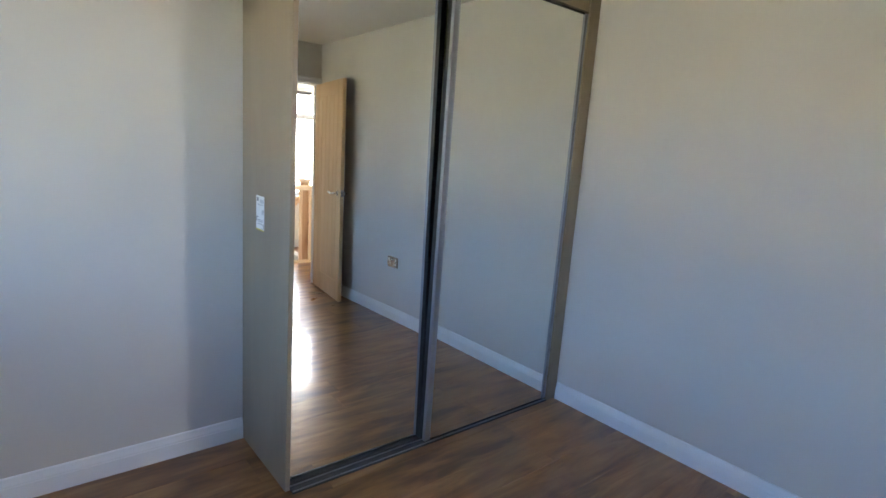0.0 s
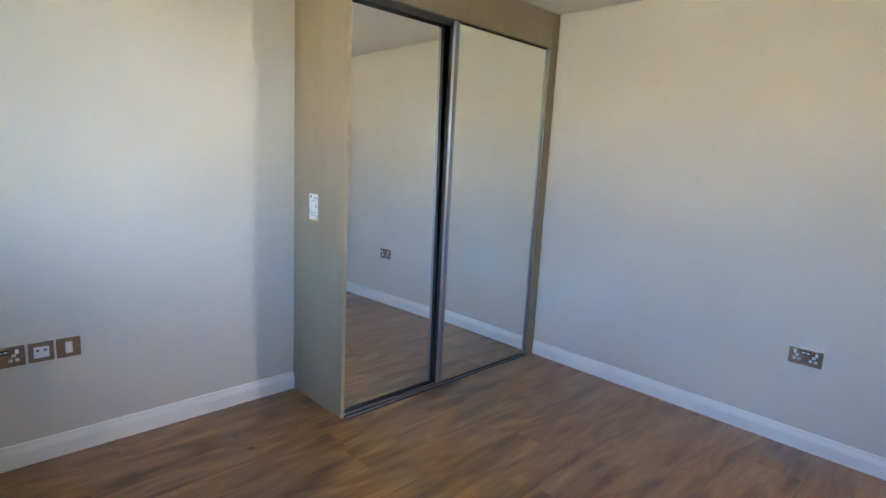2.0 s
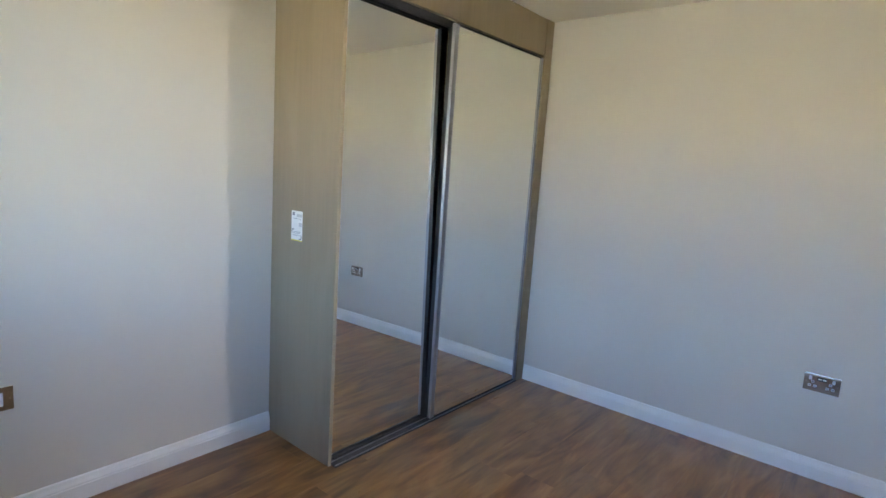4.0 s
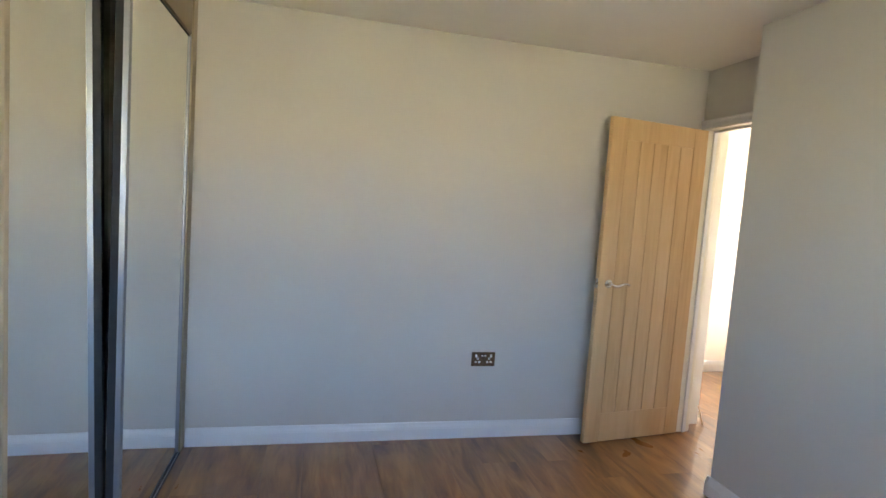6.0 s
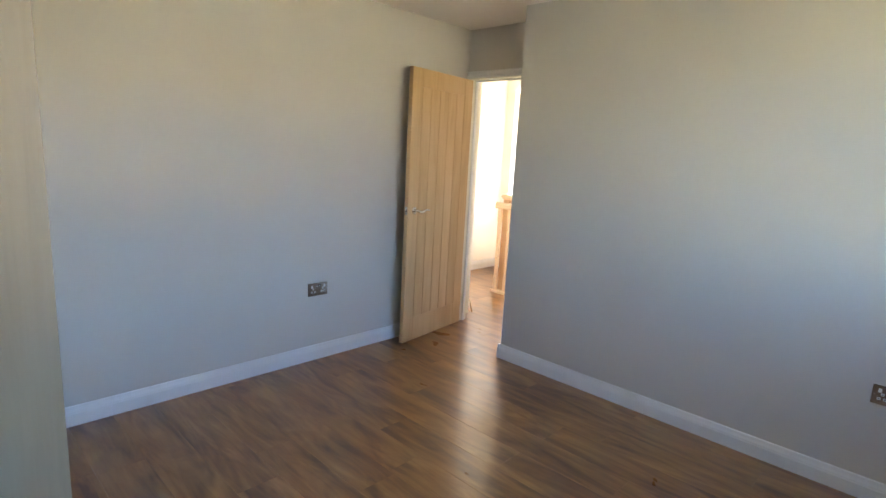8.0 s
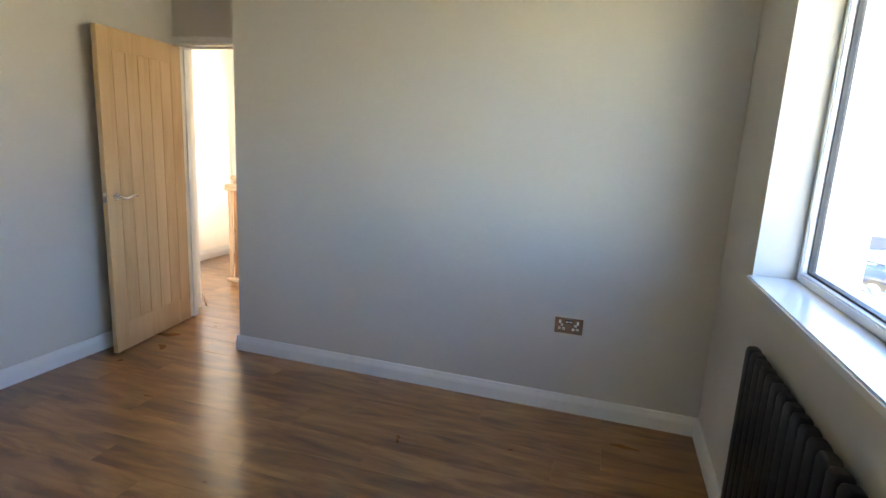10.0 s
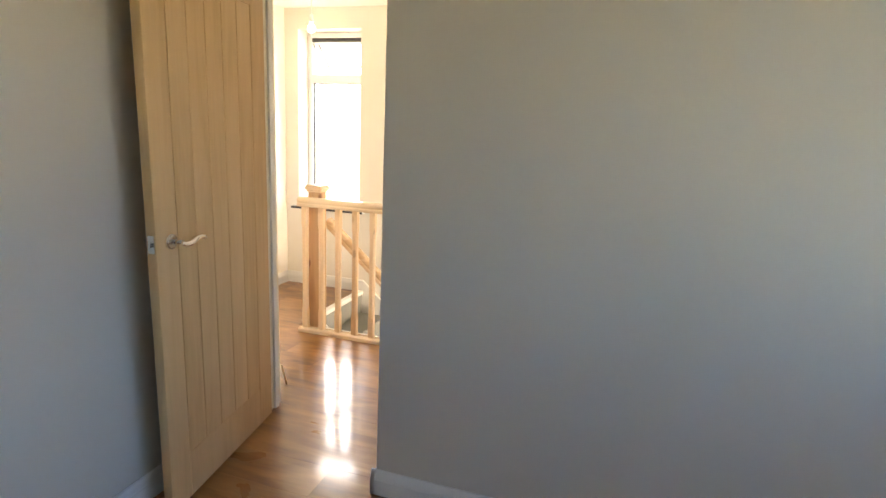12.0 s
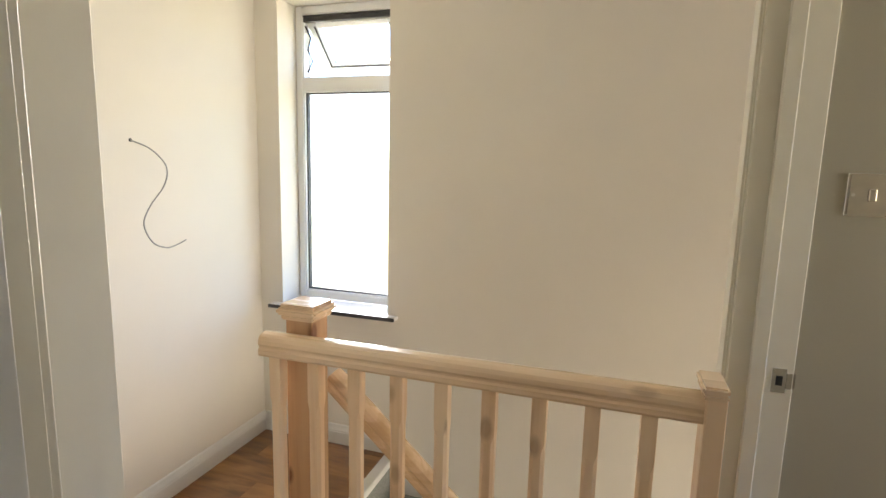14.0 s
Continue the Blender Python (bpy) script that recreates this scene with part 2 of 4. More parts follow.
M_WHITEPL = material("white moulded plastic", (0.80, 0.80, 0.78), 0.35, var=0.03, scale=20)
M_DARKPL = material("black moulded plastic", (0.02, 0.02, 0.02), 0.4, var=0.2, scale=30)
M_RAD = material("anthracite radiator enamel", (0.010, 0.010, 0.012), 0.55, var=0.15, scale=12, bump=0.04, bump_scale=300, spec=0.25)
M_PAPER = material("white paper label", (0.82, 0.82, 0.80), 0.6, var=0.04, scale=30)
M_INK = material("grey print", (0.30, 0.31, 0.33), 0.7, var=0.1, scale=80)
M_FAINT = material("pale grey print", (0.58, 0.59, 0.60), 0.7, var=0.1, scale=80)
M_YELLOW = material("yellow print", (0.70, 0.60, 0.10), 0.7, var=0.1, scale=80)
M_CARPET = material("grey stair carpet", (0.30, 0.31, 0.29), 0.95, var=0.35, scale=150, bump=0.8, bump_scale=500)
M_CABLE = material("grey cable sheath", (0.36, 0.36, 0.35), 0.5, var=0.1, scale=60)
M_GASKET = material("dark window gasket", (0.05, 0.05, 0.055), 0.6, var=0.2, scale=40)
M_GLASS = glass("window glass")
M_BULB = glowing("lit bulb glass", (1.0, 0.82, 0.58), 1.0)
M_RENDER = material("pale render", (0.74, 0.69, 0.54), 0.85, var=0.1, scale=2, bump=0.3, bump_scale=90)
M_OUTER = material("white masonry paint", (0.78, 0.78, 0.75), 0.8, var=0.08, scale=3, bump=0.3, bump_scale=90)
M_BRICK = material("red brick", (0.36, 0.17, 0.11), 0.85, base2=(0.28, 0.12, 0.08), scale=14, bump=0.4, bump_scale=60)
M_ROOF = material("grey roof tile", (0.13, 0.12, 0.12), 0.8, var=0.3, scale=9, bump=0.5, bump_scale=25)
M_DRIVE = material("dry sandy ground", (0.45, 0.405, 0.215), 0.85, base2=(0.38, 0.345, 0.175), scale=3, bump=0.3, bump_scale=30)
M_ROAD = material("asphalt", (0.055, 0.055, 0.058), 0.8, var=0.25, scale=20, bump=0.3, bump_scale=150)
M_GRASS = material("lawn", (0.06, 0.10, 0.03), 0.9, base2=(0.09, 0.12, 0.04), scale=6, bump=0.6, bump_scale=80)
M_CARPAINT = material("silver car paint", (0.55, 0.57, 0.60), 0.25, metal=0.6, coat=0.8, var=0.03, scale=4)
M_CARPAINT2 = material("dark blue car paint", (0.05, 0.07, 0.12), 0.25, metal=0.4, coat=0.8, var=0.05, scale=4)
M_TYRE = material("tyre rubber", (0.02, 0.02, 0.02), 0.8, var=0.2, scale=30)
M_CARGLASS = material("dark car glass", (0.03, 0.035, 0.04), 0.06, var=0.1, scale=5)


# ---- mesh helpers ----
def box(bm, x0, x1, y0, y1, z0, z1, bevel=0.0, seg=1):
    """Adds a box; bevel rounds its edges."""
    vs = [bm.verts.new((x, y, z)) for x in (x0, x1) for y in (y0, y1) for z in (z0, z1)]
    fs = [bm.faces.new([vs[i] for i in q]) for q in ((0, 1, 3, 2), (4, 6, 7, 5), (0, 4, 5, 1), (2, 3, 7, 6), (0, 2, 6, 4), (1, 5, 7, 3))]
    if bevel > 0:
        edges = list({e for f in fs for e in f.edges})
        bmesh.ops.bevel(bm, geom=edges, offset=bevel, segments=seg, affect="EDGES", clamp_overlap=True)
    return bm


def boxed(*dims, bevel=0.0, seg=1):
    return box(bmesh.new(), *dims, bevel=bevel, seg=seg)


def tube(bm, a, b, r, n=14, r2=None):
    """Adds a closed round bar from a to b."""
    a, b = Vector(a), Vector(b)
    q = (b - a).to_track_quat("Z", "Y")
    rings = []
    for p, rad in ((a, r), (b, r if r2 is None else r2)):
        rings.append([bm.verts.new(p + q @ Vector((rad * math.cos(2 * math.pi * i / n), rad * math.sin(2 * math.pi * i / n), 0))) for i in range(n)])
    for i in range(n):
        f = bm.faces.new((rings[0][i], rings[0][(i + 1) % n], rings[1][(i + 1) % n], rings[1][i]))
        f.smooth = True
    bm.faces.new(list(reversed(rings[0])))
    bm.faces.new(rings[1])
    return bm


def swept(bm, points, radius, n=10, flat=1.0):
    """Adds a round or flattened bar along a line of points."""
    pts = [Vector(p) for p in points]
    rings = []
    for i, p in enumerate(pts):
        d = (pts[min(i + 1, len(pts) - 1)] - pts[max(i - 1, 0)]).normalized()
        q = d.to_track_quat("Z", "Y")
        r = radius[i] if isinstance(radius, (list, tuple)) else radius
        rings.append([bm.verts.new(p + q @ Vector((r * math.cos(2 * math.pi * k / n), flat * r * math.sin(2 * math.pi * k / n), 0))) for k in range(n)])
    for u, v in zip(rings, rings[1:]):
        for k in range(n):
            f = bm.faces.new((u[k], u[(k + 1) % n], v[(k + 1) % n], v[k]))
            f.smooth = True
    bm.faces.new(list(reversed(rings[0])))
    bm.faces.new(rings[-1])
    return bm


def extruded(bm, profile, axis, a, b, place=lambda u, v: (u, v)):
    """Adds a profile of (u, v) points drawn out along an axis from a to b. axis x: (u, v) is (y, z); y: (x, z); z: (x, y)."""
    def at(u, v, w):
        return {"x": (w, u, v), "y": (u, w, v), "z": (u, v, w)}[axis]
    p = [place(u, v) for u, v in profile]
    lo = [bm.verts.new(at(u, v, a)) for u, v in p]
    hi = [bm.verts.new(at(u, v, b)) for u, v in p]
    n = len(p)
    for i in range(n):
        bm.faces.new((lo[i], lo[(i + 1) % n], hi[(i + 1) % n], hi[i]))
    bm.faces.new(list(reversed(lo)))
    bm.faces.new(hi)
    bmesh.ops.recalc_face_normals(bm, faces=bm.faces[:])
    return bm


def mesh_of(name, bm, mat):
    me = bpy.data.meshes.new(name)
    bmesh.ops.recalc_face_normals(bm, faces=bm.faces[:])
    bm.to_mesh(me)
    bm.free()
    me.materials.append(mat)
    return me


def part(name, bm, mat, parent=None, label="", at=None):
    """Links a bmesh as one mesh object, under a thing or a part."""
    ob = new(name, mesh_of(name, bm, mat))
    if parent:
        ob.parent = parent
    if at:
        ob.matrix_basis = at
    return tagged(ob, label) if label else ob


def thing(name, label, category, m=None, group=""):
    """An empty at the base of a thing, that carries its parts."""
    ob = new(name)
    ob.empty_display_size = 0.05
    if m:
        ob.matrix_basis = m
    return tagged(ob, label, category, group)


def structure(name, bm, mat, label, category):
    return tagged(part(name, bm, mat), label, category, kind="structure")


# ---- the setting ----
bm = boxed(-0.25, 0.0, -3.85, 0.0, -0.25, H)
structure("wall_west", bm, M_WALL, "warm grey painted bedroom wall with sockets", "wall")
bm = boxed(-0.25, 3.56, 0.0, 0.12, -0.25, H)
structure("wall_north", bm, M_WALL, "warm grey painted bedroom wall behind the open door", "wall")
bm = boxed(3.21, 3.33, -3.585, -0.78, -0.25, H)
box(bm, 3.33, 3.56, -0.90, -0.78, -0.25, H)
structure("wall_east", bm, M_WALL, "warm grey painted wall with a corner beside the door recess", "wall")
WX0, WX1, WZ0, WZ1 = 0.60, 2.65, 0.955, 2.16
bm = boxed(0.0, WX0, -3.85, -3.585, -0.25, H)
box(bm, WX1, 3.45, -3.85, -3.585, -0.25, H)
box(bm, WX0, WX1, -3.85, -3.585, -0.25, WZ0)
box(bm, WX0, WX1, -3.85, -3.585, WZ1, H)
structure("wall_south", bm, M_WALL, "warm grey painted wall round the wide bedroom window", "wall")
bm = boxed(-0.25, WX0, -3.94, -3.851, GROUND, H + 0.12)
box(bm, WX1, 3.45, -3.94, -3.851, GROUND, H + 0.12)
box(bm, WX0, WX1, -3.94, -3.851, GROUND, WZ0 - 0.03)
box(bm, WX0, WX1, -3.94, -3.851, WZ1, H + 0.12)
structure("wall_outer", bm, M_OUTER, "white rendered outer face round the bedroom window", "wall")
bm = boxed(3.56, 3.66, -0.78, 0.0, 2.02, H)
structure("wall_door", bm, M_WALL, "warm grey wall over the bedroom doorway", "wall")
bm = boxed(3.56, 3.66, 0.0, 1.246, -0.25, H)
structure("wall_landing_west", bm, M_LANDING, "cream painted landing wall beside the bedroom door", "wall")
bm = boxed(3.56, 5.652, 1.246, 1.366, -0.25, H)
structure("wall_landing_north", bm, M_LANDING, "cream painted landing wall with a loose cable", "wall")
LY0, LY1, LZ0, LZ1 = 0.527, 1.116, 0.692, 2.203
bm = boxed(5.652, 5.90, -3.6, LY0, GROUND, H)
box(bm, 5.652, 5.90, LY1, 1.366, GROUND, H)
box(bm, 5.652, 5.90, LY0, LY1, GROUND, LZ0)
box(bm, 5.652, 5.90, LY0, LY1, LZ1, H)
structure("wall_landing_east", bm, M_LANDING, "cream painted stairwell wall with a tall narrow window", "wall")
bm = boxed(3.56, 3.83, -0.885, -0.781, -0.25, H)
box(bm, 3.83, 4.69, -0.885, -0.765, 2.01, H)
box(bm, 4.69, 4.77, -3.4, -0.765, GROUND, H)
box(bm, 4.69, 4.77, -0.765, 0.50, GROUND, -0.02)
structure("wall_landing_south", bm, M_LANDING, "cream painted landing wall with a second doorway", "wall")
# Back wall is out of view; its opening is added to let light through.
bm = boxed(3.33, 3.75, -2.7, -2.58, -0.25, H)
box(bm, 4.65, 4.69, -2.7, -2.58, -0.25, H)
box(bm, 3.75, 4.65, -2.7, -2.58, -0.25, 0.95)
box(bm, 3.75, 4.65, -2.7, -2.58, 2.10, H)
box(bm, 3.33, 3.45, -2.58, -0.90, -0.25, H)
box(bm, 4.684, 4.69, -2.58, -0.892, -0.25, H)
structure("wall_second_room", bm, M_OLIVE, "beige wall beyond the second doorway, with an added opening in its unseen back", "wall")
bm = boxed(4.77, 4.88, -3.6, -3.4, GROUND, H)
box(bm, 5.60, 5.652, -3.6, -3.4, GROUND, H)
box(bm, 4.88, 5.60, -3.6, -3.4, -0.05, H)
box(bm, 4.77, 5.652, 0.50, 0.57, GROUND, -0.24)
structure("wall_stairwell", bm, M_LANDING, "cream wall closing the stairwell", "wall")
bm = boxed(-0.25, 5.90, -3.85, 1.366, H, H + 0.12)
structure("ceiling", bm, M_CEIL, "plain white plastered ceiling", "ceiling")
bm = boxed(0.0, 3.56, -3.585, 0.0, -0.25, -0.012)
box(bm, 3.56, 4.69, -2.58, 1.246, -0.25, -0.012)
box(bm, 4.69, 5.652, 0.50, 1.246, -0.25, -0.012)
floor = structure("floor", bm, M_FLOOR, "glossy walnut laminate plank floor", "floor")


def skirting(name, runs, label):
    """Moulded skirting boards: runs of (axis, from, to, wall plane, way into the room)."""
    bm = bmesh.new()
    prof = [(0, 0.001), (0.018, 0.001), (0.018, 0.064), (0.016, 0.068), (0.016, 0.073), (0.011, 0.086), (0.008, 0.098), (0.004, 0.102), (0, 0.102)]
    for axis, a, b, plane, way in runs:
        extruded(bm, prof, axis, a, b, place=lambda u, v, p=plane, w=way: (p + w * u, v))
    structure(name, bm, M_TRIM, label, "skirting board")


skirting("baseboard_1", [("y", -3.585, -1.666, 0.0, 1)], "white moulded skirting along the socket wall")
skirting("baseboard_2", [("x", 0.537, 3.56, 0.0, -1)], "white moulded skirting behind the open door")
skirting("baseboard_3", [("y", -3.585, -0.762, 3.21, -1), ("x", 3.192, 3.545, -0.78, 1)], "white moulded skirting round the wall corner")
skirting("baseboard_4", [("x", 0.018, 3.192, -3.585, 1)], "white moulded skirting under the window")
skirting("baseboard_5", [("x", 3.833, 5.652, 1.246, -1), ("y", 0.53, 1.228, 5.652, -1), ("y", 0.042, 0.082, 3.66, 1)], "white moulded skirting round the landing")

bm = boxed(3.6605, 3.832, 0.083, 1.2455, -0.011, H, bevel=0.003)
structure("trim_landing_boxing", bm, M_CREAMTRIM, "cream painted boxing beside the bedroom door", "boxing")

# door frames
door_1 = tagged(new("door_1"), "white painted door frame of the bedroom doorway", "door frame", kind="structure")
door_1.location = (3.56, -0.03, 0)


def world_part(name, bm, mat, parent, label=""):
    """A part whose mesh is in world places, under a parent that stands elsewhere."""
    ob = part(name, bm, mat, parent, label)
    ob.matrix_parent_inverse = parent.matrix_basis.inverted()
    return ob


world_part("lining", boxed(3.545, 3.667, -0.030, -0.001, 0, 2.02, bevel=0.002), M_CREAMTRIM, door_1)
world_part("lining", boxed(3.545, 3.667, -0.779, -0.750, 0, 2.02, bevel=0.002), M_CREAMTRIM, door_1)
world_part("lining", boxed(3.545, 3.667, -0.750, -0.030, 1.995, 2.02, bevel=0.002), M_CREAMTRIM, door_1)
world_part("door_stop", boxed(3.612, 3.64, -0.042, -0.030, 0, 1.995, bevel=0.002), M_TRIM, door_1)
world_part("door_stop", boxed(3.612, 3.64, -0.750, -0.738, 0, 1.995, bevel=0.002), M_TRIM, door_1)
world_part("door_stop", boxed(3.612, 3.64, -0.738, -0.042, 1.983, 1.995, bevel=0.002), M_TRIM, door_1)
bm = bmesh.new()
extruded(bm, [(3.56, -0.7795), (3.529, -0.7795), (3.527, -0.776), (3.532, -0.768), (3.5335, -0.766), (3.531, -0.764), (3.533, -0.759), (3.538, -0.754), (3.5445, -0.7505), (3.5445, -0.7525), (3.56, -0.7525)], "z", 0, 2.05)
world_part("architrave", bm, M_CREAMTRIM, door_1)
bm = bmesh.new()
extruded(bm, [(3.56, 2.055), (3.544, 2.055), (3.540, 2.046), (3.546, 2.036), (3.546, 2.022), (3.541, 2.012), (3.546, 2.000), (3.56, 2.000)], "y", -0.779, -0.001)
world_part("architrave", bm, M_TRIM, door_1)
world_part("strike_plate", boxed(3.556, 3.582, -0.7505, -0.747, 0.94, 1.00, bevel=0.001), M_CHROME, door_1, "small chrome strike plate")
bm = bmesh.new()
box(bm, 3.6605, 3.680, -0.024, 0.04, 0, 2.06, bevel=0.003)
box(bm, 3.6605, 3.680, -0.784, -0.756, 0, 2.06, bevel=0.003)
box(bm, 3.6605, 3.680, -0.756, -0.024, 2.0, 2.06, bevel=0.003)
world_part("landing_architrave", bm, M_CREAMTRIM, door_1)

door_2 = tagged(new("door_2"), "cream painted door frame of a second room", "door frame", kind="structure")
door_2.location = (4.69, -0.80, 0)
world_part("lining", boxed(4.665, 4.69, -0.890, -0.757, 0, 2.01, bevel=0.002), M_CREAMTRIM, door_2)
world_part("lining", boxed(3.83, 3.855, -0.890, -0.757, 0, 2.01, bevel=0.002), M_CREAMTRIM, door_2)
world_part("lining", boxed(3.855, 4.665, -0.890, -0.757, 1.985, 2.01, bevel=0.002), M_CREAMTRIM, door_2)
world_part("door_stop", boxed(4.653, 4.665, -0.832, -0.800, 0, 1.985, bevel=0.002), M_CREAMTRIM, door_2)
world_part("architrave", boxed(4.671, 4.735, -0.765, -0.748, 0, 2.05, bevel=0.005, seg=2), M_CREAMTRIM, door_2)
world_part("architrave", boxed(3.80, 3.845, -0.765, -0.748, 0, 2.05, bevel=0.005, seg=2), M_CREAMTRIM, door_2)
world_part("architrave", boxed(3.845, 4.671, -0.765, -0.748, 1.99, 2.05, bevel=0.005, seg=2), M_CREAMTRIM, door_2)
world_part("strike_plate", boxed(4.6625, 4.666, -0.876, -0.846, 0.944, 1.002, bevel=0.001), M_CHROME, door_2, "small chrome strike plate")
bm = bmesh.new()
extruded(bm, [(4.6625, -0.876), (4.6645, -0.876), (4.6665, -0.886), (4.671, -0.893), (4.6695, -0.8945), (4.6648, -0.887)], "z", 0.955, 0.991)
world_part("strike_lip", bm, M_CHROME, door_2, "curved lip of the strike plate")
world_part("strike_hole", boxed(4.6615, 4.6655, -0.868, -0.855, 0.962, 0.984), M_DARKPL, door_2)


# windows
def window_frame(parent, axis, plane, u0, u1, z0, z1, wide, deep, name="window_frame"):
    """Four mitred frame bars round an opening in the plane of an axis."""
    for a0, a1, c0, c1 in ((u0, u0 + wide, z0, z1), (u1 - wide, u1, z0, z1), (u0 + wide, u1 - wide, z0, z0 + wide), (u0 + wide, u1 - wide, z1 - wide, z1)):
        if axis == "y":
            b = boxed(a0, a1, plane - deep / 2, plane + deep / 2, c0, c1, bevel=0.006, seg=2)
        else:
            b = boxed(plane - deep / 2, plane + deep / 2, a0, a1, c0, c1, bevel=0.006, seg=2)
        world_part(name, b, M_PVC, parent)


def pane(parent, axis, plane, u0, u1, z0, z1):
    """A glass pane with a dark gasket line round it."""
    d = 0.004
    b = boxed(u0, u1, plane - d, plane + d, z0, z1) if axis == "y" else boxed(plane - d, plane + d, u0, u1, z0, z1)
    g = world_part("pane", b, M_GLASS, parent, "clear glass pane")
    g.visible_shadow = False
    bm = bmesh.new()
    w, e = 0.007, 0.012
    for a0, a1, c0, c1 in ((u0, u0 + w, z0, z1), (u1 - w, u1, z0, z1), (u0 + w, u1 - w, z0, z0 + w), (u0 + w, u1 - w, z1 - w, z1)):
        if axis == "y":
            box(bm, a0, a1, plane - e, plane + e, c0, c1)
        else:
            box(bm, plane - e, plane + e, a0, a1, c0, c1)
    world_part("gasket", bm, M_GASKET, parent)


window_1 = tagged(new("window_1"), "wide white plastic bedroom window with three lights", "window", kind="structure")
window_1.location = (1.6, -3.76, WZ0)
FY = -3.765
window_frame(window_1, "y", FY, WX0, WX1, 0.985, WZ1, 0.034, 0.07)
for mx in (1.755, 1.02):
    world_part("mullion", boxed(mx - 0.027, mx + 0.027, FY - 0.035, FY + 0.035, 1.019, WZ1 - 0.034, bevel=0.006, seg=2), M_PVC, window_1)
world_part("transom", boxed(1.047, 1.728, FY - 0.035, FY + 0.035, 1.735, 1.80, bevel=0.006, seg=2), M_PVC, window_1)
pane(window_1, "y", FY, 1.782, WX1 - 0.034, 1.019, WZ1 - 0.034)
pane(window_1, "y", FY, 1.047, 1.728, 1.019, 1.735)
pane(window_1, "y", FY, WX0 + 0.034, 0.993, 1.019, WZ1 - 0.034)
for x0, x1, z0, z1 in ((1.049, 1.095, 1.802, 2.124), (1.680, 1.726, 1.802, 2.124), (1.095, 1.680, 1.802, 1.848), (1.095, 1.680, 2.078, 2.124)):
    world_part("top_sash", boxed(x0, x1, FY - 0.03, FY + 0.03, z0, z1, bevel=0.005), M_PVC, window_1)
pane(window_1, "y", FY, 1.095, 1.680, 1.848, 2.078)
world_part("outer_sill", boxed(WX0 - 0.04, WX1 + 0.04, -3.99, -3.802, 0.926, 0.954, bevel=0.004, seg=2), M_PVC, window_1, "white plastic outside sill")
world_part("window_sill", boxed(WX0 - 0.03, WX1 + 0.012, -3.80, -3.565, 0.955, 0.985, bevel=0.006, seg=3), M_GLOSS, window_1, "glossy white window board")

window_2 = tagged(new("window_2"), "tall narrow white landing window with an open top light", "window", kind="structure")
window_2.location = (5.82, 0.76, LZ0)
LX = 5.840
window_frame(window_2, "x", LX, LY0, LY1, LZ0 + 0.02, LZ1, 0.044, 0.07)
world_part("transom", boxed(LX - 0.035, LX + 0.035, LY0 + 0.044, LY1 - 0.044, 1.785, 1.859, bevel=0.006, seg=2), M_PVC, window_2)
pane(window_2, "x", LX, LY0 + 0.044, LY1 - 0.044, LZ0 + 0.064, 1.785)
world_part("window_sill", boxed(5.605, 5.80, LY0 - 0.055, LY1 + 0.055, LZ0 + 0.002, LZ0 + 0.020, bevel=0.003, seg=2), M_GLOSS, window_2, "white window board")
# Backlit board front: its shade is put in as a dark strip.
world_part("sill_edge_shade", boxed(5.600, 5.6045, LY0 - 0.055, LY1 + 0.055, LZ0 + 0.002, LZ0 + 0.020, bevel=0.001), M_GASKET, window_2, "dark strip for the shade on the board's backlit front edge")
vent = world_part("open_vent", boxed(-0.02, 0.02, LY0 + 0.048, LY0 + 0.10, -0.275, 0.0, bevel=0.005), M_PVC, window_2, "white top sash pushed open")
vent_m = pose(LX + 0.005, 0, LZ1 - 0.062, 0, -46, 0)
vent.matrix_parent_inverse = window_2.matrix_basis.inverted() @ vent_m
for dims in ((-0.02, 0.02, LY1 - 0.10, LY1 - 0.048, -0.275, 0.0), (-0.02, 0.02, LY0 + 0.10, LY1 - 0.10, -0.275, -0.24), (-0.02, 0.02, LY0 + 0.10, LY1 - 0.10, -0.035, 0.0)):
    part("sash_bar", boxed(*dims, bevel=0.005), M_PVC, vent)
bm = boxed(-0.026, -0.021, LY0 + 0.085, LY1 - 0.085, -0.262, -0.255)
box(bm, -0.026, -0.021, LY0 + 0.085, LY0 + 0.092, -0.255, -0.02)
box(bm, -0.026, -0.021, LY1 - 0.092, LY1 - 0.085, -0.255, -0.02)
part("gasket", bm, M_GASKET, vent)
g = part("pane", boxed(-0.004, 0.004, LY0 + 0.10, LY1 - 0.10, -0.24, -0.035), M_GLASS, vent, "clear glass pane")
g.visible_shadow = False
bm = boxed(LX - 0.036, LX - 0.01, LY0 + 0.044, LY1 - 0.044, LZ1 - 0.078, LZ1 - 0.052, bevel=0.004)
box(bm, LX - 0.036, LX - 0.025, LY0 + 0.044, LY1 - 0.044, LZ1 - 0.052, LZ1 - 0.046)
world_part("hinge_gasket", bm, M_GASKET, window_2, "dark rubber strip under the head")
swb = bmesh.new()
swept(swb, [(LX - 0.02, LY1 - 0.05, 2.11), (LX + 0.02, LY1 - 0.055, 2.06), (LX + 0.0, LY1 - 0.05, 2.00), (LX + 0.035, LY1 - 0.055, 1.95), (LX, LY1 - 0.05, 1.89)], 0.004, n=8)
world_part("friction_stay", swb, M_GASKET, window_2)

# ---- bedroom things ----
wardrobe = thing("fitted_wardrobe", "fitted wardrobe with mirrored sliding doors and greige oak sides", "wardrobe", pose(0.26, -0.83, 0))


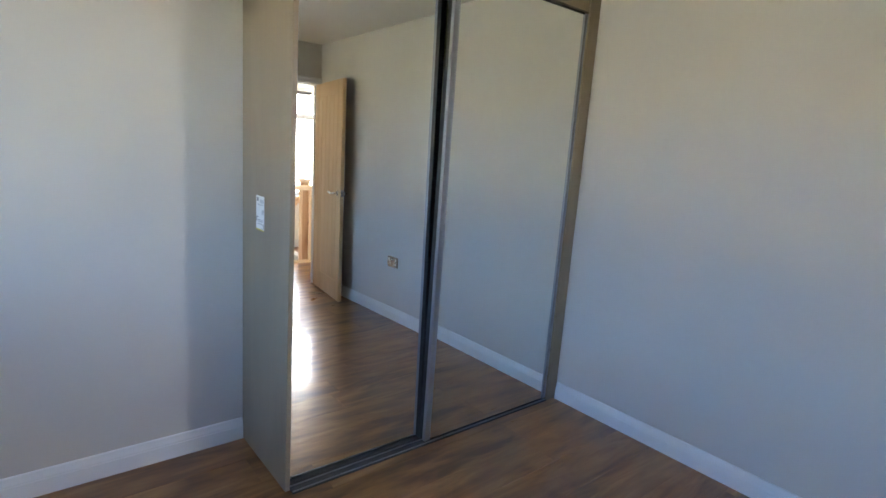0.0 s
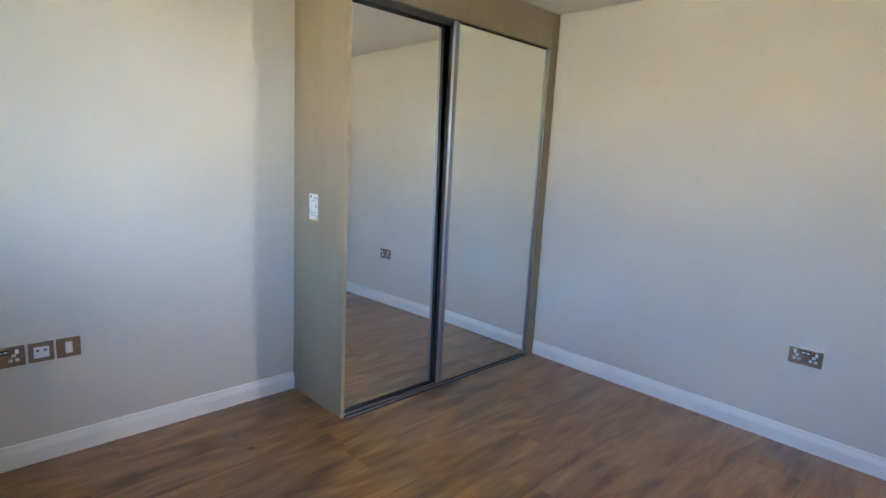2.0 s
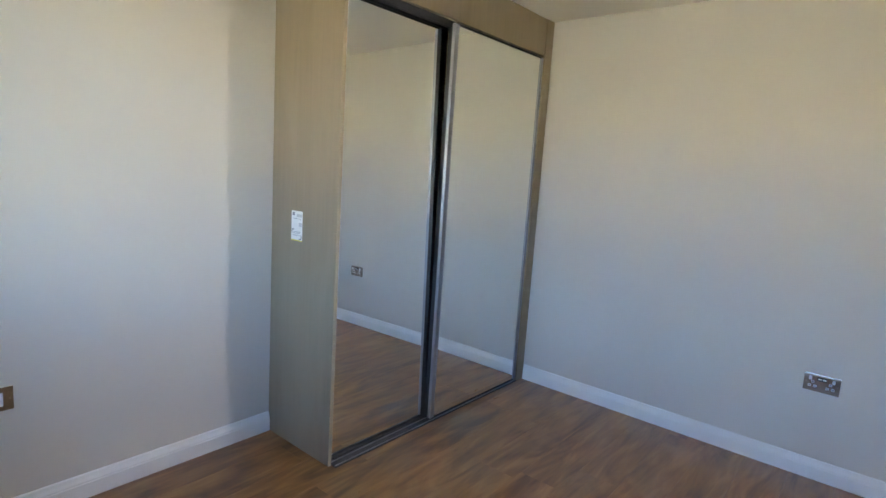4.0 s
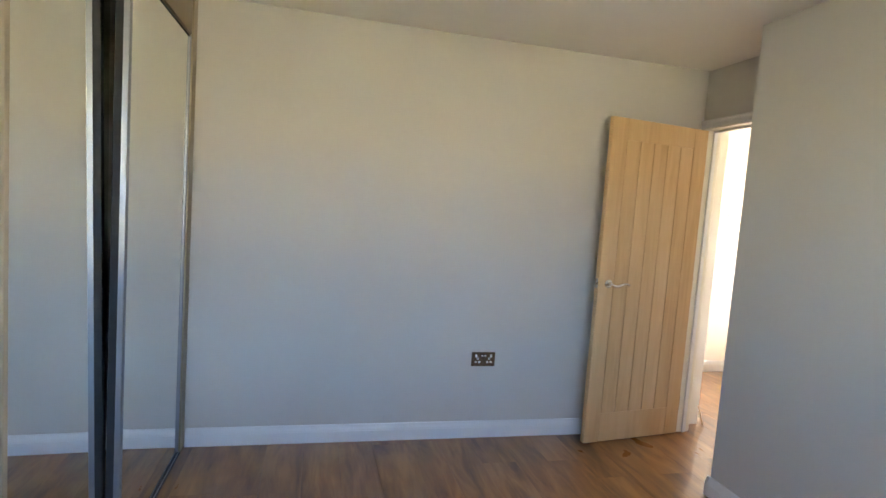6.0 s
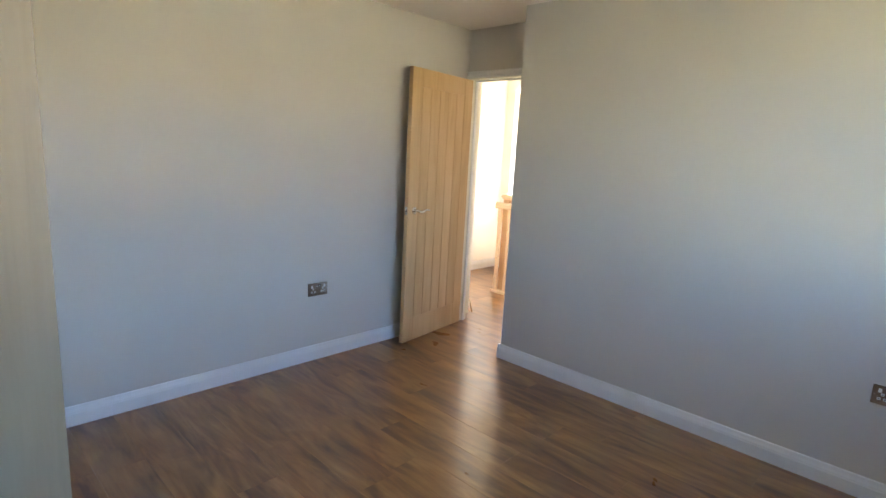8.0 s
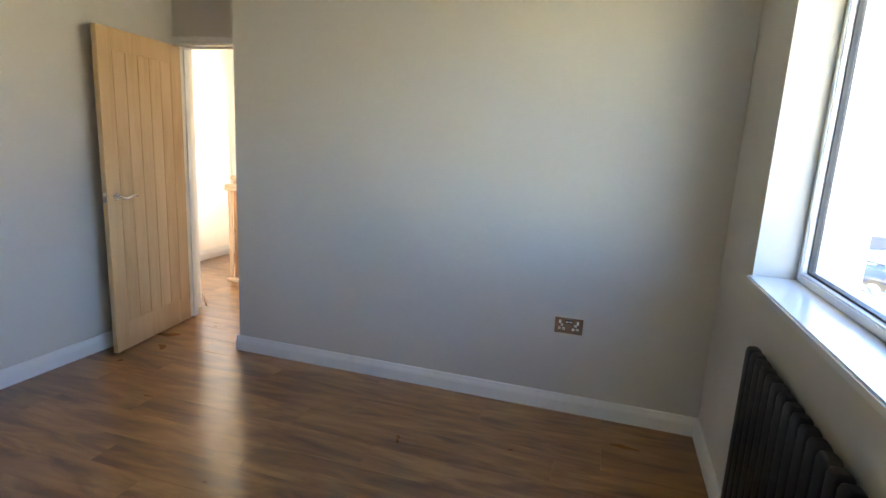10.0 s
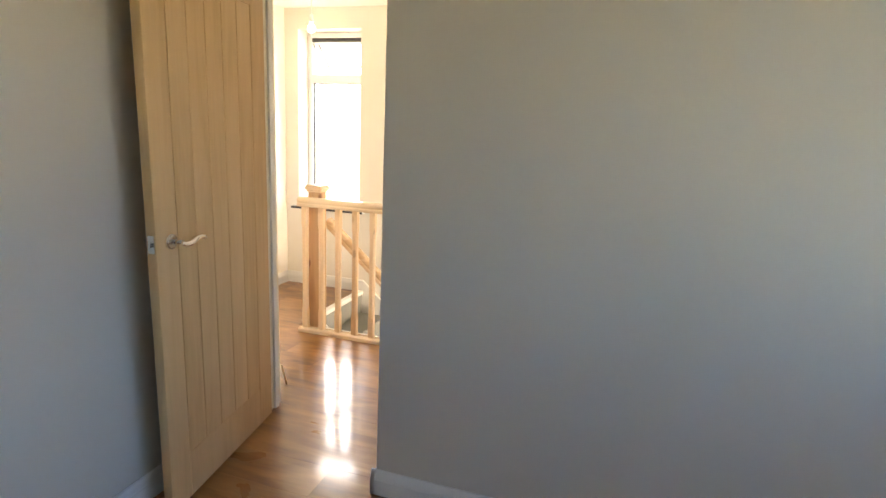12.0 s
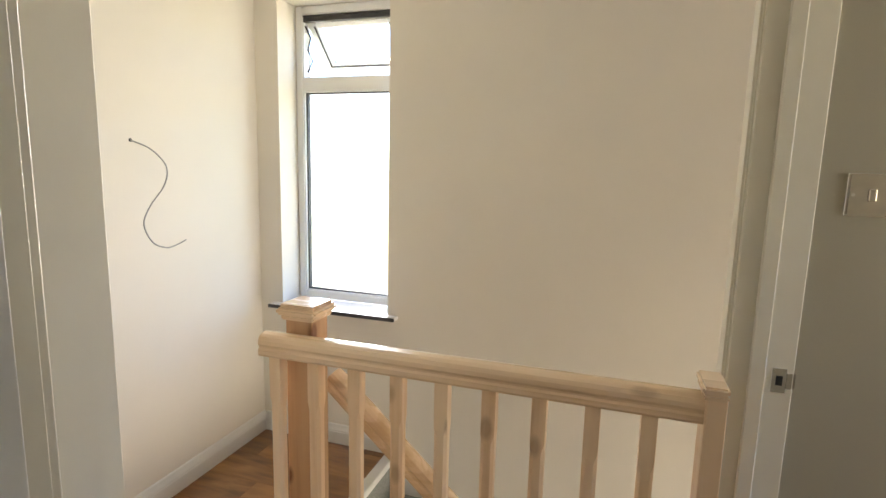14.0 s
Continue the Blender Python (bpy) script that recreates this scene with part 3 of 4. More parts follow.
def wpart(name, bm, mat, label="", parent=None):
    ob = part(name, bm, mat, parent or wardrobe, label)
    ob.matrix_parent_inverse = wardrobe.matrix_basis.inverted() if parent is None else Matrix()
    return ob


wpart("side_panel", boxed(0.001, 0.500, -1.664, -1.644, 0.001, H - 0.002, bevel=0.0012), M_CARCASS, "greige wood-grain side panel")
wpart("pelmet", boxed(0.5005, 0.524, -1.664, -0.086, 2.145, H - 0.002, bevel=0.0012), M_CARCASS)
wpart("filler_strip", boxed(0.50, 0.530, -0.085, -0.002, 0.001, H - 0.002, bevel=0.0012), M_CARCASS)
wpart("back_panel", boxed(0.005, 0.012, -1.643, -0.002, 0.01, H - 0.004), M_CARCASS)
wpart("bottom_track", boxed(0.446, 0.531, -1.643, -0.086, 0.001, 0.006), M_GASKET, "dark double floor track")
for x in (0.484, 0.522):
    wpart("track_lip", boxed(x, x + 0.004, -1.643, -0.086, 0.006, 0.012, bevel=0.001), M_ALU)
bm = boxed(0.436, 0.500, -1.643, -0.086, 2.165, 2.172)
for x in (0.436, 0.470, 0.494):
    box(bm, x, x + 0.006, -1.643, -0.086, 2.115, 2.165)
wpart("top_track", bm, M_GASKET, "dark top track")


def leaning(bm, degrees):
    """Leans a standing mesh back from its foot, towards the wall behind it."""
    for v in bm.verts:
        v.co.x -= (v.co.z - 0.02) * math.tan(radians(degrees))
    return bm


def mirror_door(x, y0, y1, stiles, label, lean=0.0):
    """A sliding mirror that runs down to the track, with slim satin stiles where they show."""
    ob = wpart("sliding_door", leaning(boxed(x - 0.006, x, y0 + 0.004, y1 - 0.004, 0.020, 2.128), lean), M_MIRROR, label)
    for a, b in stiles:
        bm = bmesh.new()
        extruded(bm, [(x - 0.012, a), (x + 0.006, a), (x + 0.0075, a + 0.002), (x + 0.0075, a + 0.008), (x + 0.003, a + 0.010), (x + 0.003, b - 0.004), (x + 0.005, b - 0.002), (x + 0.005, b), (x - 0.012, b)], "z", 0.018, 2.135)
        part("stile", bm, M_ALU, ob, "satin silver door stile")
    part("bottom_rail", boxed(x - 0.012, x - 0.001, y0 + 0.03, y1 - 0.03, 0.010, 0.0195), M_GASKET, ob)
    part("top_rail", leaning(boxed(x - 0.010, x + 0.003, y0 + 0.026, y1 - 0.026, 2.1285, 2.135), lean), M_GASKET, ob)
    return ob


front = mirror_door(0.517, -0.976, -0.087, ((-0.976, -0.942), (-0.113, -0.087)), "mirrored sliding door on the outer track")
rear = mirror_door(0.478, -1.643, -0.955, (), "mirrored sliding door on the inner track", lean=0.6)
part("edge_seal", boxed(0.4795, 0.5045, -0.976, -0.950, 0.020, 2.134), M_BLACK, front, "black brush seal on the door edge")

sticker = thing("paper_label", "white printed delivery label stuck on the wardrobe side", "label", pose(0.21, -1.6645, 1.10))
part("sheet", boxed(-0.043, 0.043, -0.0006, 0.0, -0.068, 0.068), M_PAPER, sticker)
for x0, x1, z0, z1, mt in (
        (-0.0345, -0.0170, 0.0455, 0.0615, M_INK), (0.000, 0.038, 0.040, 0.054, M_FAINT), (-0.030, 0.034, 0.0305, 0.0325, M_INK),
        (0.017, 0.039, -0.005, 0.014, M_FAINT), (-0.0385, -0.0345, -0.037, -0.018, M_DARKPL), (-0.0345, -0.020, -0.0205, -0.0175, M_DARKPL),
        (0.034, 0.038, -0.064, -0.046, M_DARKPL), (0.017, 0.034, -0.0645, -0.0615, M_DARKPL), (-0.026, 0.030, -0.031, -0.029, M_INK),
        (-0.030, 0.026, -0.0375, -0.0355, M_INK), (-0.026, 0.030, -0.048, -0.046, M_INK), (-0.043, 0.043, -0.0735, -0.068, M_YELLOW)):
    part("print_bar", boxed(x0, x1, -0.0012, -0.0006, z0, z1), mt, sticker)


def wall_plate(kind, label, m, finish):
    """An electrical plate with bevelled rim, facing -y in its own space."""
    wide = 0.147 if kind == "double" else 0.087
    p = thing("wall_socket" if kind in ("double", "module") else "light_switch", label, "socket" if kind in ("double", "module") else "switch", m, "electrical plates")
    part("plate", boxed(-wide / 2, wide / 2, -0.0075, 0, -0.0435, 0.0435, bevel=0.003, seg=2), finish, p)
    part("rim", boxed(-wide / 2 - 0.001, wide / 2 + 0.001, -0.003, 0.0, -0.0445, 0.0445, bevel=0.001), M_CHROME, p, "bright chrome rim")
    part("screw", tube(bmesh.new(), (-wide / 2 + 0.010, -0.0085, 0), (-wide / 2 + 0.010, -0.006, 0), 0.0036, 12), M_CHROME, p)
    part("screw", tube(bmesh.new(), (wide / 2 - 0.010, -0.0085, 0), (wide / 2 - 0.010, -0.006, 0), 0.0036, 12), M_CHROME, p)
    if kind == "double":
        for s in (-1, 1):
            part("rocker", boxed(s * 0.047 - 0.006, s * 0.047 + 0.006, -0.0115, -0.007, 0.012, 0.030, bevel=0.0015), M_WHITEPL, p, "white rocker switch")
            for dx, dz in ((s * 0.036, 0.004), (s * 0.036 - 0.011, -0.016), (s * 0.036 + 0.011, -0.016)):
                ins = part("pin_insert", boxed(dx - 0.0065, dx + 0.0065, -0.0088, -0.007, dz - 0.006, dz + 0.006, bevel=0.001), M_WHITEPL, p)
                part("pin_hole", boxed(dx - 0.003, dx + 0.003, -0.0091, -0.0087, dz - 0.0022, dz + 0.0022), M_DARKPL, ins)
        usb = part("charging_block", boxed(-0.020, 0.020, -0.0085, -0.007, 0.012, 0.032, bevel=0.001), M_DARKPL, p)
        for s in (-1, 1):
            part("charging_port", boxed(s * 0.0095 - 0.007, s * 0.0095 + 0.007, -0.009, -0.0083, 0.019, 0.025), M_WHITEPL, usb)
    elif kind == "module":
        ins = part("insert", boxed(-0.027, 0.027, -0.0092, -0.007, -0.024, 0.024, bevel=0.001), M_WHITEPL, p, "white outlet insert")
        for s in (-1, 1):
            part("outlet_hole", tube(bmesh.new(), (s * 0.013, -0.0098, 0.008), (s * 0.013, -0.009, 0.008), 0.005, 14), M_DARKPL, ins)
    elif kind == "single":
        part("insert", boxed(-0.013, 0.013, -0.0092, -0.007, -0.025, 0.025, bevel=0.001), M_WHITEPL, p, "white blank insert")
    else:
        part("rocker", boxed(-0.007, 0.007, -0.0115, -0.007, -0.013, 0.013, bevel=0.002), finish, p)
    return p


wall_plate("double", "double chrome socket with charging ports on the bedroom wall", pose(2.192, 0, 0.487), M_NICKEL)
wall_plate("double", "double chrome socket with charging ports near the radiator", pose(3.21, -2.893, 0.494, 0, 0, -90), M_NICKEL)
wall_plate("double", "double chrome socket beside two smaller outlet plates", pose(0, -2.976, 0.492, 0, 0, 90), M_NICKEL)
wall_plate("module", "square chrome aerial outlet plate with white insert", pose(0, -2.847, 0.492, 0, 0, 90), M_NICKEL)
wall_plate("single", "square chrome outlet plate with narrow white insert", pose(0, -2.750, 0.492, 0, 0, 90), M_NICKEL)
wall_plate("switch", "square chrome light switch in the door recess", pose(3.442, -0.78, 1.388, 0, 0, 180), M_CHROME)
wall_plate("switch", "square chrome light switch inside the second doorway", pose(4.684, -0.990, 1.388, 0, 0, -90), M_NICKEL)

# oak door, standing open
DOOR_W, DOOR_H, DOOR_T = 0.742, 1.98, 0.035
door = thing("oak_door", "open oak cottage door with grooved boards and chrome lever", "door", pose(3.558, -0.057, 0.008, 0, 0, 180 + 8.2))


def dpart(name, dims, label="", bevel=0.002):
    return part(name, boxed(*dims, bevel=bevel), M_OAK, door, label)


dpart("stile", (0, 0.1086, -DOOR_T, 0, 0, DOOR_H))
dpart("stile", (DOOR_W - 0.1086, DOOR_W, -DOOR_T, 0, 0, DOOR_H))
dpart("top_rail", (0.1088, DOOR_W - 0.1088, -DOOR_T, 0, DOOR_H - 0.125, DOOR_H), bevel=0.0015)
dpart("bottom_rail", (0.1088, DOOR_W - 0.1088, -DOOR_T, 0, 0, 0.18), bevel=0.0015)
nb = 5
bw = (DOOR_W - 0.220) / nb
for i in range(nb):
    x0 = 0.110 + i * bw
    dpart("board", (x0 + 0.0021, x0 + bw - 0.0021, -DOOR_T + 0.0004, -0.0004, 0.1806, DOOR_H - 0.1256), bevel=0.0012)
dpart("core", (0.10, DOOR_W - 0.10, -DOOR_T / 2 - 0.005, -DOOR_T / 2 + 0.005, 0.17, DOOR_H - 0.12), bevel=0.0)
lock = part("latch_plate", boxed(DOOR_W - 0.0005, DOOR_W + 0.0012, -0.029, -0.006, 0.960, 1.020, bevel=0.0005), M_CHROME, door, "chrome latch plate")
part("latch_bolt", boxed(DOOR_W + 0.001, DOOR_W + 0.011, -0.023, -0.012, 0.982, 0.998, bevel=0.002), M_CHROME, lock)
HX = DOOR_W - 0.070
for s in (1, -1):
    y = 0.0 if s > 0 else -DOOR_T
    rose = part("handle_rose", tube(tube(bmesh.new(), (HX, y - s * 0.001, 0.990), (HX, y + s * 0.007, 0.990), 0.026, 28), (HX, y + s * 0.007, 0.990), (HX, y + s * 0.010, 0.990), 0.024, 28, r2=0.020), M_CHROME, door, "chrome door handle")
    part("neck", tube(bmesh.new(), (HX, y + s * 0.008, 0.990), (HX, y + s * 0.045, 0.990), 0.009, 16), M_CHROME, rose)
    swb = bmesh.new()
    pts = [(HX + 0.008 - 0.128 * k / 14, y + s * (0.046 + 0.004 * math.sin(k / 14 * 3.0)), 0.990 + 0.007 * math.sin(k / 14 * 6.2 + 3.2) - 0.001) for k in range(15)]
    swept(swb, pts, [0.0095 + 0.003 * math.sin(min(1, k / 10) * 3.14) for k in range(15)], n=12, flat=0.85)
    part("lever", swb, M_CHROME, rose)
for z in (0.2, 1.0, 1.75):
    part("hinge", tube(boxed(-0.004, 0.0005, -DOOR_T, -0.002, z - 0.05, z + 0.05), (-0.003, -DOOR_T - 0.004, z - 0.05), (-0.003, -DOOR_T - 0.004, z + 0.05), 0.005, 12), M_CHROME, door, "steel butt hinge")

# radiator
rad = thing("column_radiator", "black column radiator hung under the window board", "radiator", pose(0, 0, 0))
RX0, RX1, RZ0, RZ1, RY = 0.92, 2.30, 0.20, 0.82, -3.535
n = 23
pitch = (RX1 - RX0) / n
bm = bmesh.new()
column = None
prof = []
for k in range(24):
    a = 2 * math.pi * k / 24
    prof.append((0.0296 * math.copysign(abs(math.cos(a)) ** 0.32, math.cos(a)), 0.021 * math.copysign(abs(math.sin(a)) ** 0.7, math.sin(a))))
ring_z = [(RZ0, 0.5), (RZ0 + 0.006, 0.85), (RZ0 + 0.02, 1.0), (RZ1 - 0.02, 1.0), (RZ1 - 0.006, 0.85), (RZ1, 0.5)]
rings = [[bm.verts.new((u * s, v * s, z)) for u, v in prof] for z, s in ring_z]
for a, b in zip(rings, rings[1:]):
    for k in range(24):
        f = bm.faces.new((a[k], a[(k + 1) % 24], b[(k + 1) % 24], b[k]))
        f.smooth = True
bm.faces.new(rings[-1])
bm.faces.new(list(reversed(rings[0])))
col_mesh = mesh_of("column", bm, M_RAD)
for i in range(n):
    c = new("column", col_mesh)
    c.parent = rad
    c.location = (RX0 + (i + 0.5) * pitch, RY, 0)
for z in (RZ0 + 0.05, RZ1 - 0.05):
    part("header_tube", tube(bmesh.new(), (RX0 - 0.004, RY - 0.014, z), (RX1 + 0.004, RY - 0.014, z), 0.014, 16), M_RAD, rad)
for x in (RX0 + 0.2, RX1 - 0.12):
    part("bracket", boxed(x - 0.012, x + 0.012, -3.586, RY - 0.02, RZ1 - 0.09, RZ1 - 0.045, bevel=0.003), M_RAD, rad)
    part("bracket", boxed(x - 0.012, x + 0.012, -3.586, RY - 0.02, RZ0 + 0.03, RZ0 + 0.07, bevel=0.003), M_RAD, rad)
for x in (RX0 + 0.03, RX1 - 0.03):
    v = part("valve", tube(bmesh.new(), (x, RY, 0.11), (x, RY, RZ0 + 0.01), 0.012, 14), M_CHROME, rad)
    part("pipe", tube(bmesh.new(), (x, RY, 0.0), (x, RY, 0.11), 0.0075, 12), M_CHROME, rad)

# ---- landing things ----
BX = 4.607
bal = thing("landing_balustrade", "pine landing balustrade with square chamfered spindles", "balustrade", pose(BX, -0.19, 0))


def bpart(name, bm, mat, label="", parent=None):
    ob = part(name, bm, mat, parent or bal, label)
    if parent is None:
        ob.matrix_parent_inverse = bal.matrix_basis.inverted()
    return ob


rail_prof = [(-0.030, 0.868), (-0.033, 0.874), (-0.033, 0.886), (-0.029, 0.891), (-0.029, 0.896), (-0.032, 0.903), (-0.031, 0.914), (-0.026, 0.924), (-0.015, 0.930), (0.0, 0.932), (0.015, 0.930), (0.026, 0.924), (0.031, 0.914), (0.032, 0.903), (0.029, 0.896), (0.029, 0.891), (0.033, 0.886), (0.033, 0.874), (0.030, 0.868)]
bm = bmesh.new()
extruded(bm, [(BX + u, v + 0.013) for u, v in rail_prof], "y", -0.705, 0.447)
bpart("handrail", bm, M_PINE_Y, "moulded pine handrail")
bm = bmesh.new()
extruded(bm, [(BX - 0.032, 0.0), (BX - 0.032, 0.022), (BX - 0.022, 0.032), (BX - 0.019, 0.032), (BX - 0.019, 0.026), (BX + 0.019, 0.026), (BX + 0.019, 0.032), (BX + 0.022, 0.032), (BX + 0.032, 0.022), (BX + 0.032, 0.0)], "y", -0.705, 0.447)
bpart("base_rail", bm, M_PINE_Y, "pine base rail on the floor")
bm = bmesh.new()
h = 0.018
sec = []
for z, ch in ((0.026, 0.0005), (0.16, 0.0005), (0.185, 0.008), (0.735, 0.008), (0.76, 0.0005), (0.882, 0.0005)):
    c = h - ch
    sec.append([bm.verts.new((x, y, z)) for x, y in ((h, c), (c, h), (-c, h), (-h, c), (-h, -c), (-c, -h), (c, -h), (h, -c))])
for a, b in zip(sec, sec[1:]):
    for k in range(8):
        bm.faces.new((a[k], a[(k + 1) % 8], b[(k + 1) % 8], b[k]))
bm.faces.new(sec[-1])
bm.faces.new(list(reversed(sec[0])))
spindle_mesh = mesh_of("spindle", bm, M_PINE)
for i in range(9):
    s = new("spindle", spindle_mesh)
    s.parent = bal
    s.matrix_basis = pose(0, 0.404 - 0.1252 * i + 0.19, 0)
bpart("half_newel", boxed(BX - 0.04, BX + 0.04, -0.748, -0.705, 0, 0.945, bevel=0.002), M_PINE, "slim pine end post against the door frame")
bm = boxed(BX - 0.052, BX + 0.052, -0.7475, -0.698, 0.945, 0.958, bevel=0.004, seg=2)
box(bm, BX - 0.056, BX + 0.056, -0.7475, -0.694, 0.958, 0.976, bevel=0.005, seg=2)
bpart("half_cap", bm, M_PINE_Y)

NX, NY = 4.690, 0.360
newel = thing("newel_post", "square knotty pine newel post with moulded cap", "newel post", pose(NX, NY, 0))
part("post", boxed(-0.044, 0.044, -0.044, 0.044, 0.0, 0.975, bevel=0.003), M_PINE_RED, newel)
bm = boxed(-0.054, 0.054, -0.054, 0.054, 0.975, 0.990, bevel=0.004, seg=2)
box(bm, -0.066, 0.066, -0.066, 0.066, 0.990, 1.012, bevel=0.008, seg=3)
box(bm, -0.058, 0.058, -0.058, 0.058, 1.012, 1.022, bevel=0.005, seg=2)
part("cap", bm, M_PINE_Y, newel, "moulded square pine cap")

hr = thing("stair_handrail", "sloping pine handrail running down the stairs", "handrail", pose(4.775, 0.325, 0.768))
slope = math.atan(0.89)
bm = bmesh.new()
extruded(bm, [(u, v - 0.90) for u, v in rail_prof], "y", 0, 3.0)
r = part("rail", bm, M_PINE_Y, hr, at=pose(0, 0, 0, 0, 0, 180) @ pose(0, 0, 0, -math.degrees(slope)))
for d in (0.12, 1.3, 2.4):
    y, z = -d * math.cos(slope), -d * math.sin(slope)
    bk = swept(bmesh.new(), [(0.0, y, z - 0.03), (0.0, y, z - 0.075), (-0.02, y, z - 0.09), (-0.038, y, z - 0.09)], 0.006, n=8)
    part("bracket", bk, M_CHROME, hr, "small steel bracket")

stairs = thing("staircase", "grey carpeted stairs going down from the landing", "staircase", pose(5.2, 0.50, 0))
for i in range(13):
    y1 = 0.50 - 0.222 * i
    z1 = -0.193 * (i + 1)
    bm = bmesh.new()
    extruded(bm, [(y1 - 0.250, z1), (y1 - 0.254, z1 - 0.010), (y1 - 0.250, z1 - 0.020), (y1 - 0.232, z1 - 0.024), (y1 - 0.232, z1 - 0.19), (y1, z1 - 0.19), (y1, z1)], "x", 4.795, 5.629)
    ob = part("step", bm, M_CARPET, stairs)
    ob.matrix_parent_inverse = stairs.matrix_basis.inverted()
bm = boxed(4.775, 5.647, 0.475, 0.501, -0.19, -0.014)
ob = part("top_riser", bm, M_CARPET, stairs)
ob.matrix_parent_inverse = stairs.matrix_basis.inverted()
bm = bmesh.new()
extruded(bm, [(0.515, 0.004), (0.518, 0.010), (0.470, 0.010), (0.464, 0.002), (0.464, -0.018), (0.500, -0.012), (0.515, -0.001)], "x", 4.775, 5.647)
ob = part("top_nosing", bm, M_TRIM, stairs, "pale nosing at the head of the stairs")
ob.matrix_parent_inverse = stairs.matrix_basis.inverted()
for x0, x1 in ((5.629, 5.651), (4.772, 4.794)):
    bm = bmesh.new()
    run = 2.9
    extruded(bm, [(0.52, 0.10), (0.47, 0.10), (0.52 - run, 0.10 - 0.87 * run), (0.52 - run, -0.35 - 0.87 * run), (0.52, -0.35)], "x", x0, x1)
    ob = part("string_board", bm, M_TRIM, stairs, "white painted stair string")
    ob.matrix_parent_inverse = stairs.matrix_basis.inverted()

pend = thing("pendant_bulb", "bare lit bulb hanging from a white flex", "pendant light", pose(5.287, 0.763, H))
part("ceiling_rose", tube(bmesh.new(), (0, 0, -0.022), (0, 0, 0), 0.036, 24, r2=0.045), M_WHITEPL, pend)
part("flex", tube(bmesh.new(), (0, 0, -0.14), (0, 0, -0.02), 0.003, 8), M_WHITEPL, pend)
part("lamp_holder", tube(tube(bmesh.new(), (0, 0, -0.185), (0, 0, -0.135), 0.017, 18, r2=0.012), (0, 0, -0.195), (0, 0, -0.185), 0.020, 18), M_WHITEPL, pend)
bm = bmesh.new()
bmesh.ops.create_uvsphere(bm, u_segments=20, v_segments=14, radius=0.030)
for v in bm.verts:
    if v.co.z > 0:
        v.co.z *= 1.5
        v.co.x *= 1 - 0.45 * (v.co.z / 0.045) ** 1.5
        v.co.y *= 1 - 0.45 * (v.co.z / 0.045) ** 1.5
for f in bm.faces:
    f.smooth = True
part("bulb", bm, M_BULB, pend, "glowing round bulb", at=pose(0, 0, -0.238))

cable = thing("loose_cable", "thin grey cable end curling out of the landing wall", "cable", pose(4.911, 1.246, 1.496))
ctrl = [Vector((c[0] * 0.89, c[1], c[2] * 1.05)) for c in ((0, 0, 0), (0.06, -0.04, -0.03), (0.115, -0.06, -0.09), (0.11, -0.05, -0.16), (0.05, -0.03, -0.235), (0.012, -0.03, -0.30), (0.03, -0.05, -0.365), (0.09, -0.06, -0.392), (0.15, -0.06, -0.388), (0.205, -0.07, -0.37))]
pts = []
for i in range(len(ctrl) - 1):
    p0, p1, p2, p3 = ctrl[max(i - 1, 0)], ctrl[i], ctrl[i + 1], ctrl[min(i + 2, len(ctrl) - 1)]
    for k in range(5):
        t = k / 5
        pts.append(0.5 * ((2 * p1) + (p2 - p0) * t + (2 * p0 - 5 * p1 + 4 * p2 - p3) * t * t + (3 * p1 - p0 - 3 * p2 + p3) * t ** 3))
part("sheath", swept(bmesh.new(), pts, 0.0028, n=8), M_CABLE, cable)
part("wall_hole", tube(bmesh.new(), (0, -0.001, 0), (0, 0.001, 0), 0.007, 14), M_GASKET, cable)

off = thing("wood_offcut", "thin pale wood offcut leaning by the door frame", "offcut", pose(3.855, 0.059, 0.0))
part("strip", swept(bmesh.new(), [(0, 0, 0.004), (-0.025, -0.003, 0.07), (-0.055, -0.007, 0.143)], 0.007, n=6, flat=0.6), M_PINE, off)

# ---- outdoors ----
bm = bmesh.new()
v = [bm.verts.new(c) for c in ((-400, -400, GROUND - 0.02), (400, -400, GROUND - 0.02), (400, 400, GROUND - 0.02), (-400, 400, GROUND - 0.02))]
bm.faces.new(v)
structure("ground", bm, M_DRIVE, "dry sandy drive and ground outside", "ground")
structure("road", boxed(-60, 60, -19, -12.5, GROUND - 0.1, GROUND - 0.012), M_ROAD, "asphalt road beyond the drive", "road")
structure("lawn", boxed(3.5, 9, -11.5, -5.2, GROUND - 0.1, GROUND + 0.0), M_GRASS, "small front lawn beside the drive", "lawn")


